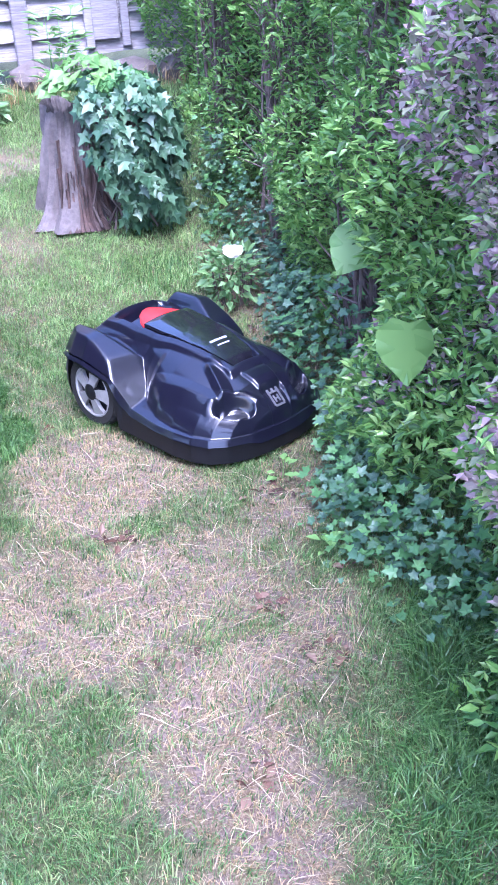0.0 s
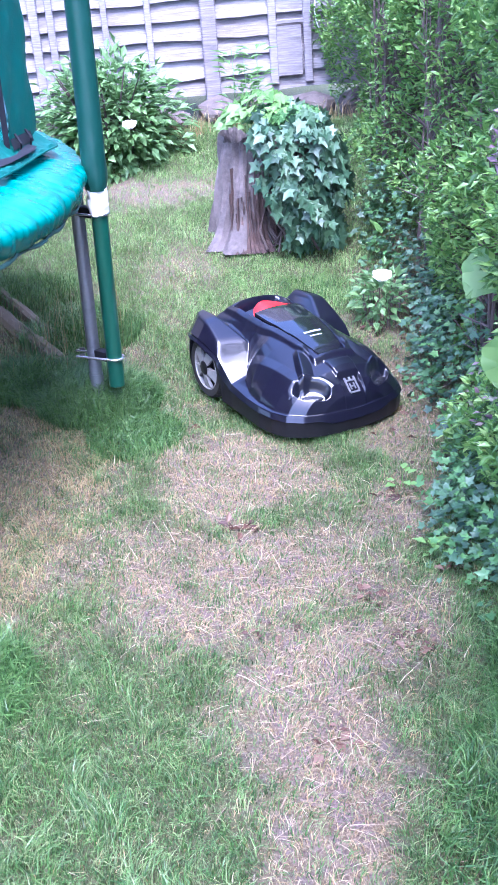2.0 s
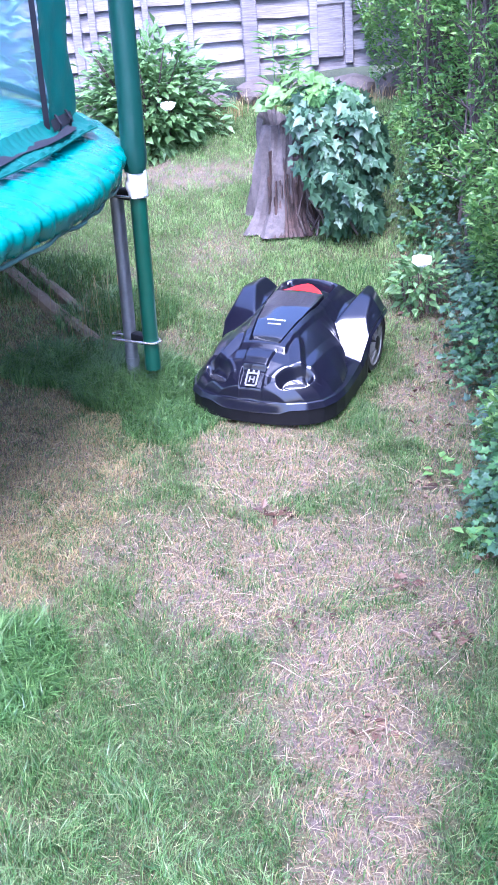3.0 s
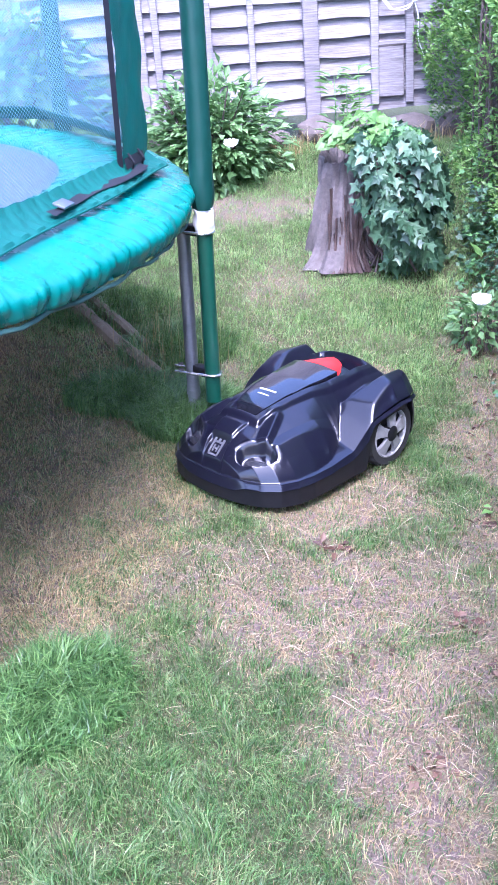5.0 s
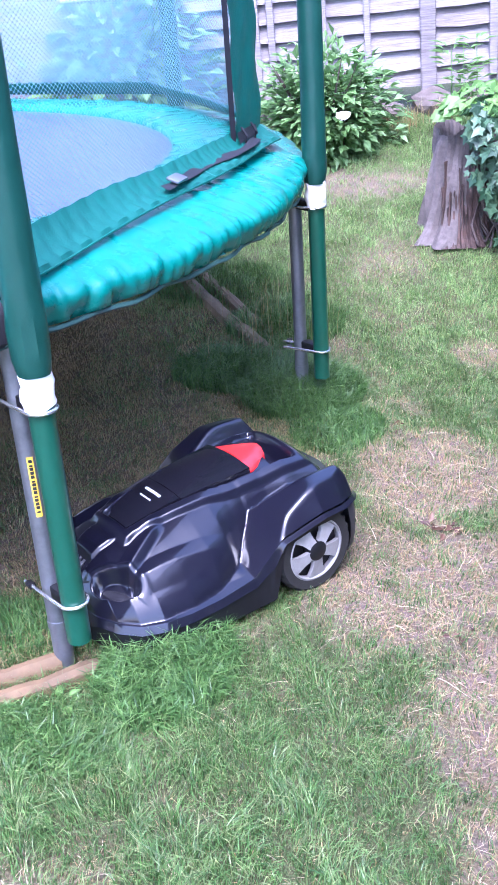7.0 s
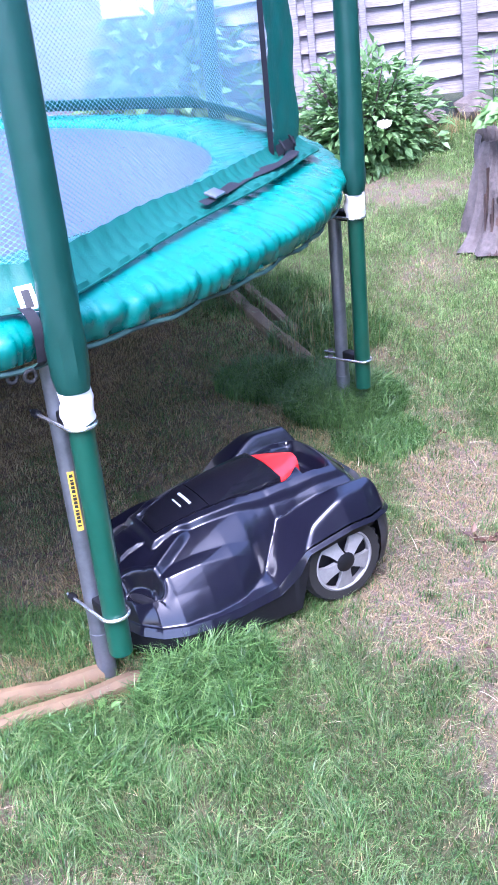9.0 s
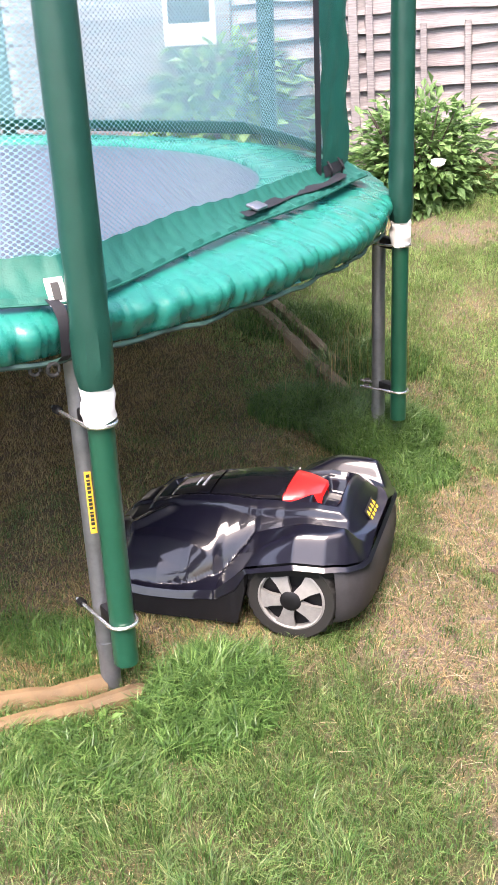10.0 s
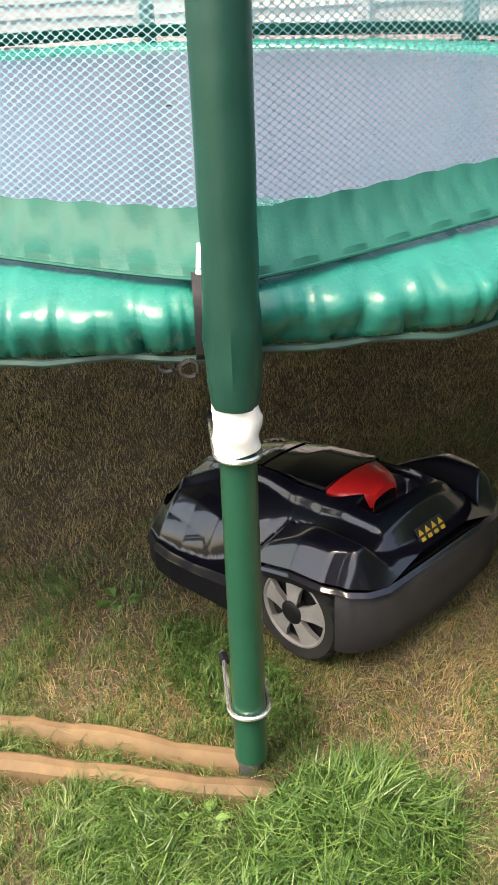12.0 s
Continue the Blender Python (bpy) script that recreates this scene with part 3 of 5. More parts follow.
# ---- tree stump ----
def make_stump():
    stump = tagged(new("tree_stump"), "weathered grey tree stump with torn brown bark", "tree stump")
    cx, cy = 0.36, 5.0
    z0 = float(ground_z(cx, cy)) - 0.04
    stump.matrix_basis = Matrix.Translation((cx, cy, z0))
    bm = bmesh.new()
    rings = []
    n = 56
    for j in range(15):
        t = j / 14
        ring = []
        for k in range(n):
            a = 2 * math.pi * k / n
            flare = 0.075 * math.exp(-t * 6) * (1 + 0.5 * math.sin(3 * a + 1) + 0.35 * math.sin(7 * a))
            r = 0.120 + 0.7 * flare - 0.022 * t + 0.005 * math.sin(13 * a + 2 * t) + 0.004 * math.sin(23 * a) + 0.03 * noise.noise(Vector((math.cos(a) * 3, math.sin(a) * 3, t * 3))) - 0.012 * (1 - abs(noise.noise(Vector((math.cos(a) * 6, math.sin(a) * 6, t * 0.8))))) ** 8
            top = 0.50 + 0.03 * math.sin(2 * a + 2.6) + 0.018 * noise.noise(Vector((a * 4, 0, 0)))
            ring.append((r * math.cos(a) * 1.1 - 0.0 + 0.02 * (t - 0.5), r * math.sin(a), top * t))
        rings.append(ring)
    loft(bm, rings)
    top = [bm.verts.new((v[0] * 0.75, v[1] * 0.75, v[2] - 0.07)) for v in rings[-1]]
    bm.verts.ensure_lookup_table()
    last = bm.verts[14 * n:15 * n]
    for k in range(n):
        bm.faces.new((last[k], last[(k + 1) % n], top[(k + 1) % n], top[k]))
    bm.faces.new(top)
    part("trunk", bm, MAT["old_wood"], stump, smooth=False)
    for k in range(20):
        bm = bmesh.new()
        a = -1.95 + 0.105 * k + random.uniform(-0.05, 0.05)
        r0, h = random.uniform(0.106, 0.132), random.uniform(0.14, 0.42)
        rings = []
        for j in range(7):
            t = j / 6
            r = r0 + 0.06 * math.exp(-t * 5) + random.uniform(-0.010, 0.010)
            w = random.uniform(0.07, 0.12) * (1 - 0.6 * t)
            rings.append([((r + o) * math.cos(a + s * w), (r + o) * math.sin(a + s * w), t * h) for s, o in ((-1, -0.02), (-0.5, 0.008), (0.4, 0.012), (1, -0.02))])
        loft(bm, rings, True, True)
        part("bark_strip", bm, MAT["bark"], stump, "reddish brown peeling bark", smooth=False)
    # ivy grown over it
    n = 3000
    d = unit(n)
    c = np.array((0.595, 4.90, 0.55))
    r = np.array((0.245, 0.21, 0.31))
    square = 1 / np.maximum(0.78, (np.abs(d) ** 4).sum(1, keepdims=True) ** 0.25)
    p = c + d * r * square * (0.70 + 0.22 * rng.uniform(size=(n, 1)) + 0.10 * np.sin(d[:, :1] * 9 + d[:, 2:] * 7) + 0.07 * np.sin(d[:, 1:2] * 17 + d[:, 2:] * 13))
    p = p[(p[:, 2] > 0.24) & (p[:, 0] > 0.44 + 0.14 * (1 - smooth01((p[:, 2] - 0.36) / 0.3)) + 0.02 * np.sin(40 * p[:, 2]))]
    d = (p - c) / r
    n = len(p)
    ahead = np.stack([rng.normal(0, 0.4, n), rng.normal(0, 0.3, n), -np.ones(n)], -1) + 0.35 * d
    ivy = tagged(new("ivy_on_stump"), "dark glossy ivy covering the tree stump", "ivy")
    link("leaves", scatter("ivy_leaves", MAT["ivy"], p, ahead, d + 0.6 * unit(n), rng.uniform(0.030, 0.066, n), 1.0, IVY_V, IVY_F), ivy)
    bm = bmesh.new()
    for k in range(26):
        a = random.uniform(0, 6.28)
        q = [c + np.array((0.1 * math.cos(a) + 0.05 * math.sin(7 * t + k), 0.1 * math.sin(a) + 0.04 * math.cos(5 * t + k), -0.30 + 0.5 * t)) * (1, 1, 1) for t in np.linspace(0, 1, 7)]
        tube(bm, q, 0.006, 5)
    part("stem_tangle", bm, MAT["twig"], ivy)
    n = 500
    d = unit(n)
    d[:, 2] = np.abs(d[:, 2])
    p = np.array((0.56, 4.95, 0.80)) + d * (0.15, 0.13, 0.07)
    link("young_leaves", scatter("ivy_young", MAT["ivy_light"], p, np.c_[d[:, :2], -0.4 * np.ones(n)], d + 0.3 * unit(n), rng.uniform(0.03, 0.05, n), 1.0, IVY_V, IVY_F), ivy, "young mid-green ivy leaves")
    n = 170
    a = rng.uniform(0, 6.28, n)
    rr = np.sqrt(rng.uniform(size=n))
    p = np.stack([0.47 + 0.17 * rr * np.cos(a), 4.93 + 0.11 * rr * np.sin(a), 0.79 + 0.13 * (1 - rr ** 2)], -1)
    big = scatter("pale_leaves", MAT["lime"], p, np.stack([np.cos(a), np.sin(a), -0.4 * np.ones(n)], -1), np.tile((0, -0.8, 1.0), (n, 1)) + 0.75 * unit(n), rng.uniform(0.035, 0.07, n), 1.1)
    tagged(link("broad_leaf_plant", big), "pale green broad leaves growing on top of the stump", "plant")


make_stump()


# ---- hedge ----
HX = ([0.2, 1.7, 3.6, 4.4, 5.2, 6.7], [1.52, 1.46, 1.36, 1.24, 1.0, 0.62])


def hedge_x(y):
    return np.interp(y, *HX)


def hedge_leaves(n, y0, y1, z0, z1, depth, bias=2.0):
    y, z = rng.uniform(y0, y1, n), rng.uniform(0, 1, n) ** 0.9 * (z1 - z0) + z0
    t = rng.uniform(0, 1, n) ** bias
    w = 0.07 * np.sin(y * 5.3 + 2 * np.sin(z * 4)) + 0.05 * np.sin(z * 9 + y * 3) + 0.03 * np.sin(y * 17 + z * 13)
    x = hedge_x(y) + w + t * depth
    return x, y, z + ground_z(np.minimum(x, 1.5), y), t


def make_hedge():
    hedge = tagged(new("hedge"), "tall green privet hedge with bare woody stems at its foot", "hedge")
    x, y, z, t = hedge_leaves(88000, 0.9, 6.6, 0.04, 1.75, 0.34)
    stem_gap = np.exp(-((y - 3.62) / 0.13) ** 2) + np.exp(-((y - 4.65) / 0.13) ** 2) + np.exp(-((y - 5.4) / 0.1) ** 2)
    low = 1 - smooth01((z - ground_z(x, y)) / 0.35)
    keep = rng.uniform(size=len(x)) > np.clip(0.93 * stem_gap + 0.35 * low, 0, 0.94)
    purple = (y < 2.80 + 0.2 * np.sin(z * 7) + rng.normal(0, 0.12, len(y))) & (z > 0.50 + 0.2 * np.sin(y * 6)) & (rng.uniform(size=len(y)) < 0.88)
    for name, sel, mat, size, asp in (("leaves", keep & ~purple, "privet", (0.020, 0.044), 0.52), ("purple_leaves", keep & purple, "purple", (0.014, 0.028), 0.7)):
        i = np.where(sel)[0]
        n = len(i)
        p = np.stack([x[i], y[i], z[i]], -1)
        ahead = np.stack([-0.9 * np.ones(n), np.zeros(n), 0.25 * np.ones(n)], -1) + 0.9 * unit(n)
        up = np.stack([-0.5 * np.ones(n), np.zeros(n), np.ones(n)], -1) + 0.7 * unit(n)
        link(name, scatter("hedge_" + name, MAT[mat], p, ahead, up, rng.uniform(*size, n), asp), hedge, "small purple-bronze shrub leaves" if mat == "purple" else "")
    # inner layer of leaves, coloured dark to stand for shade within the hedge
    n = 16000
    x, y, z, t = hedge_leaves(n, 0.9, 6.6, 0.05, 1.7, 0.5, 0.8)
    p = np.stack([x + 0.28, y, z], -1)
    link("inner_leaves", scatter("hedge_inner", MAT["privet_shade"], p, unit(n), unit(n), rng.uniform(0.05, 0.10, n), 0.8), hedge, "inner hedge leaves, darkened to stand for shade inside the hedge")
    # dead twiggy growth up the bare columns
    n = 5200
    y = rng.choice((3.62, 4.65, 5.4), n) + rng.normal(0, 0.075, n)
    z = rng.uniform(0.05, 1.7, n)
    x = hedge_x(y) + 0.05 + rng.uniform(0, 0.14, n)
    p = np.stack([x, y, z + ground_z(np.minimum(x, 1.5), y)], -1)
    link("dead_leaves", scatter("hedge_dead", MAT["dead_twig"], p, unit(n), unit(n), rng.uniform(0.014, 0.034, n), 0.6), hedge, "brown dead leaves on bare twigs")
    bm = bmesh.new()
    for k in range(420):
        y = random.uniform(1.0, 6.5)
        if k % 2:
            y = random.choice((3.62, 4.65, 5.4)) + random.gauss(0, 0.07)
        x = float(hedge_x(y)) + (random.uniform(0.02, 0.25) if k % 2 else random.uniform(0.2, 0.45))
        z = float(ground_z(min(x, 1.5), y))
        h = random.uniform(0.5, 1.6)
        q = [(x + 0.06 * math.sin(3 * s + k) * s, y + 0.09 * math.sin(2 * s + 2 * k) * s, z - 0.03 + h * s) for s in np.linspace(0, 1, 6)]
        tube(bm, q, [0.008 * (1 - 0.75 * s) * random.uniform(0.6, 1.3) for s in np.linspace(0, 1, 6)], 5, False)
        for j in range(3):
            s = random.uniform(0.2, 0.95)
            b0 = Vector((x + 0.06 * math.sin(3 * s + k) * s, y + 0.09 * math.sin(2 * s + 2 * k) * s, z + h * s))
            tube(bm, [b0, b0 + Vector((random.uniform(-0.12, 0.02), random.uniform(-0.1, 0.1), random.uniform(0.02, 0.14)))], [0.004, 0.0015], 4, False)
    part("stem_tangle", bm, MAT["twig"], hedge, "bare brown woody stems")
    # ivy and young growth along the hedge foot
    n = 3200
    y = rng.uniform(2.25, 5.2, n)
    hgt = rng.uniform(0, 1, n) ** 1.6 * (0.28 + 0.1 * np.sin(y * 4))
    x = hedge_x(y) - 0.08 * (1 - hgt / 0.4) * smooth01((y - 2.0) / 0.8) + rng.normal(0, 0.05, n) + 0.05 * np.sin(y * 6.1)
    p = np.stack([x, y, ground_z(x, y) + 0.015 + hgt], -1)
    light = rng.uniform(size=n) < 0.55 - 0.5 * (np.abs(y - 4.3) < 0.4)
    creep = tagged(new("creeping_ivy"), "ivy and young seedlings creeping along the hedge foot", "ivy")
    for name, sel, mat in (("leaves", light, "ivy_light"), ("dark_leaves", ~light, "ivy")):
        i = np.where(sel)[0]
        m = len(i)
        link(name, scatter("creep_" + name, MAT[mat], p[i], unit(m) * (1, 1, 0.3), np.tile((-0.5, -0.3, 1.0), (m, 1)) + 0.5 * unit(m), rng.uniform(0.016, 0.036, m), 1.0, IVY_V, IVY_F), creep)
    # a few broad leaves that stick out of the hedge
    for (bx, by, bz), tip, size in (((1.36, 3.32, 0.63), (-0.45, -0.3, -0.85), 0.14), ((1.36, 2.62, 0.62), (-0.1, -0.3, -1.0), 0.125), ((1.0, 4.55, 0.42), (-0.6, -0.6, 0.4), 0.08)):
        bm = bmesh.new()
        out = [(0, 0), (0.28, -0.08), (0.5, 0.15), (0.52, 0.45), (0.34, 0.72), (0.12, 0.93), (0, 1.05), (-0.12, 0.93), (-0.34, 0.72), (-0.52, 0.45), (-0.5, 0.15), (-0.28, -0.08)]
        rim_v = []
        for k in range(48):
            f = k / 48 * 12
            a, b2 = out[int(f) % 12], out[(int(f) + 1) % 12]
            u = f % 1
            zig = 1 + 0.035 * (k % 2)
            px, py = (a[0] * (1 - u) + b2[0] * u) * zig, (a[1] * (1 - u) + b2[1] * u)
            rim_v.append(bm.verts.new((px * size, py * size, size * (0.22 * abs(px) + 0.03 * math.sin(k)) - size * 0.15 * py * py)))
        mids = [bm.verts.new((0, t * size, -size * 0.15 * t * t)) for t in (0.15, 0.45, 0.75)]
        for k in range(48):
            v = rim_v[k]
            w = rim_v[(k + 1) % 48]
            m = min(mids, key=lambda q: (q.co - (v.co + w.co) / 2).length)
            bm.faces.new((v, w, m))
        bmesh.ops.holes_fill(bm, edges=bm.edges, sides=0)
        ob = part("broad_leaf", bm, MAT["lime"], smooth=True)
        tv = Vector(tip).normalized()
        ob.matrix_basis = Matrix.Translation((bx, by, bz)) @ tv.to_track_quat('Y', 'Z').to_matrix().to_4x4() @ pose(0, 0, 0, 0, 150, 0)
        tagged(ob, "broad pale green leaf sticking out of the hedge", "leaf", group="broad leaves in the hedge")


make_hedge()


# ---- flowering bush, flowers, weeds ----
def make_bush(c, r, n, size, label, flowers=(), stem=1.0):
    bush = tagged(new("bush"), label, "bush")
    d = unit(n)
    c, r = np.array(c), np.array(r)
    lump = 0.75 + 0.22 * np.sin(d[:, :1] * 7 + 1) * np.sin(d[:, 1:2] * 6) + 0.25 * rng.uniform(size=(n, 1))
    p = c + d * r * lump * (rng.uniform(size=(n, 1)) ** 0.33)
    p[:, 2] = np.maximum(p[:, 2], ground_z(p[:, 0], p[:, 1]) + 0.02)
    link("leaves", scatter("bush_leaves", MAT["bush"], p, d * (1, 1, 0.4) + 0.5 * unit(n), d * 0.5 + (0, -0.2, 1) + 0.4 * unit(n), rng.uniform(*size, n), 0.6), bush)
    bm = bmesh.new()
    for k in range(24):
        a = random.uniform(0, 6.28)
        gz = float(ground_z(c[0], c[1]))
        e = c + r * np.array((0.75 * math.cos(a), 0.75 * math.sin(a), random.uniform(-0.1, 0.8)))
        b0 = np.array((c[0] + 0.06 * math.cos(a), c[1] + 0.06 * math.sin(a), gz - 0.02))
        tube(bm, [b0, (b0 + e) / 2 + (0, 0, 0.06), e], [0.009 * stem, 0.006 * stem, 0.003 * stem], 5, False)
    part("stem_tangle", bm, MAT["twig"], bush)
    for f in flowers:
        m = 16
        a = np.linspace(0, 12.5, m)
        dd = np.stack([np.cos(a), np.sin(a) * 0.7 - 0.5, 0.3 + 0.2 * np.sin(3 * a)], -1)
        link("flower", scatter("petals", MAT["petal"], np.tile(f, (m, 1)), dd, np.tile((0, -1, 0.4), (m, 1)) + 0.2 * dd, np.full(m, 0.042), 1.2), bush, "white flower")
    return bush


make_bush((-0.46, 5.72, 0.70), (0.40, 0.30, 0.36), 3200, (0.04, 0.085), "leafy green bush with a white flower before the fence", [(-0.27, 5.42, 0.72)])
make_bush((-1.75, 5.95, 0.95), (0.55, 0.35, 0.50), 1800, (0.08, 0.15), "broad-leaved green bush behind the trampoline")
make_bush((1.02, 4.3, 0.20), (0.13, 0.16, 0.12), 260, (0.03, 0.06), "small rose shoot with a white bloom at the hedge foot", [(1.02, 4.2, 0.31)], 0.3)


def make_seedling(x, y, h, n, label, mat="lime"):
    a = rng.uniform(0, 6.28, n)
    z = float(ground_z(x, y))
    p = np.stack([x + 0.02 * np.cos(a), y + 0.02 * np.sin(a), z + h * rng.uniform(0.2, 1, n)], -1)
    weed = tagged(new("weed"), label, "weed")
    for i in range(n):
        link("leaf", scatter("leaf", MAT[mat], p[i:i + 1], np.array([[math.cos(a[i]), math.sin(a[i]), 0.2]]), np.array([[0, 0, 1.0]]) + 0.2 * unit(1), rng.uniform(0.02, 0.045), 0.8), weed)
    bm = bmesh.new()
    tube(bm, [(x, y, z - 0.01), (x + 0.004, y, z + h)], [0.002, 0.001], 5)
    part("stem", bm, MAT[mat], weed)


make_seedling(-0.615, 2.039, 0.03, 12, "small green weed growing in dry lawn", "lush")
make_seedling(0.029, 1.864, 0.03, 7, "yellowing leaf in the lawn beside the timbers")
make_seedling(1.21, 2.70, 0.05, 8, "small pale seedling at the lawn's edge")
make_seedling(1.12, 3.05, 0.06, 9, "green seedling beside dead leaves")
make_seedling(1.42, 2.0, 0.10, 16, "green nettle at the hedge foot", "ivy_light")
n = 60
s = rng.uniform(-1.0, 0.9, n)
fp = np.array([fence_point(a, 0, 0.25 + 0.1 * random.random()) for a in s])
me = blades("dry_growth", MAT["dry"], fp[:, 0].repeat(14) + rng.normal(0, 0.05, n * 14), fp[:, 1].repeat(14) + rng.normal(0, 0.04, n * 14), rng.uniform(0.05, 0.16, n * 14), np.full(n * 14, 0.003), rng.uniform(0.1, 0.8, n * 14))
tagged(link("dry_growth", me), "dead brown stalks at the fence foot", "dry plants", kind="stuff")
fp2 = [(0.18, 5.85), (0.25, 5.8), (0.3, 5.9)]
for fx, fy in fp2:
    m = 26
    a = rng.uniform(0, 6.28, m)
    z = float(ground_z(fx, fy))
    tt = rng.uniform(0.3, 1, m)
    p = np.stack([fx + 0.03 * np.cos(a), fy + 0.03 * np.sin(a), z + 0.48 * tt], -1)
    weed = tagged(new("tall_weed"), "tall narrow-leaved weed by the fence", "weed", group="weeds by the fence")
    for i in range(m):
        link("leaf", scatter("leaf", MAT["bush"], p[i:i + 1], np.array([[math.cos(a[i]), math.sin(a[i]), 0.3]]), np.array([[0, 0, 1.0]]), 0.09, 0.4), weed)
    bm = bmesh.new()
    tube(bm, [(fx, fy, z - 0.02), (fx + 0.01, fy, z + 0.3), (fx, fy, z + 0.5)], [0.004, 0.003, 0.0015], 5)
    part("stem", bm, MAT["bush"], weed)


# ---- timbers on the lawn ----
def make_timber(a, b, w, h, mat, label):
    a, b = Vector(a), Vector(b)
    n = 44
    bm = bmesh.new()
    d = (b - a).normalized()
    side = Vector((-d.y, d.x, 0))
    rings = []
    for i in range(n + 1):
        p = a.lerp(b, i / n)
        z = float(ground_z(p.x, p.y))
        k = 1 + 0.10 * noise.noise(Vector((i * 0.33, a.x * 9, 0))) + 0.10 * noise.noise(Vector((i * 1.1, a.y * 9, 4)))
        rings.append([(p.x + side.x * w * u * k, p.y + side.y * w * u * k, z - 0.015 + h * v * k) for u, v in ((-0.46, 0), (-0.52, 0.45), (-0.40, 0.82), (-0.12, 1.0), (0.16, 0.98), (0.42, 0.78), (0.52, 0.35), (0.46, 0))])
    loft(bm, rings, True, True)
    tagged(part("timber", bm, mat), label, "timber", group="timbers under the trampoline")


make_timber((0.05, 1.995), (-0.75, 1.16), 0.048, 0.055, MAT["log"], "split pale timber lying beside the trampoline leg")
make_timber((-0.045, 1.99), (-0.85, 1.26), 0.045, 0.06, MAT["log"], "brown timber lying beside the trampoline leg")
make_timber((-0.06, 3.78), (-1.12, 4.80), 0.06, 0.065, MAT["log_grey"], "old timber half hidden in long grass")
make_timber((-0.25, 4.08), (-0.86, 4.66), 0.05, 0.06, MAT["log_grey"], "old timber half hidden in long grass")


# ---- trampoline ----
TC = Vector((-1.78, 2.886, 0))
ANG_A, ANG_B = 18.3, -26.7


def polar(r, deg, z=0.0):
    x = r * math.cos(radians(deg))
    lift = 0.012 * (2.0 - x) if z > 0.5 else 0.0
    return TC + Vector((x, r * math.sin(radians(deg)), z + lift))


def net_r(deg, mid=1.765):
    """The net stands on an eight-sided line with its corners at the poles."""
    pulled = 0.065 * math.exp(-(((deg - ANG_A + 180) % 360 - 180) / 11) ** 2)
    return mid / math.cos(radians((deg - ANG_A) % 45 - 22.5)) - pulled


def band_drop(deg):
    """The band is drawn down towards the pole by the entrance's far end."""
    return 0.034 * math.exp(-(((deg - ANG_B + 180) % 360 - 180) / 11) ** 2)


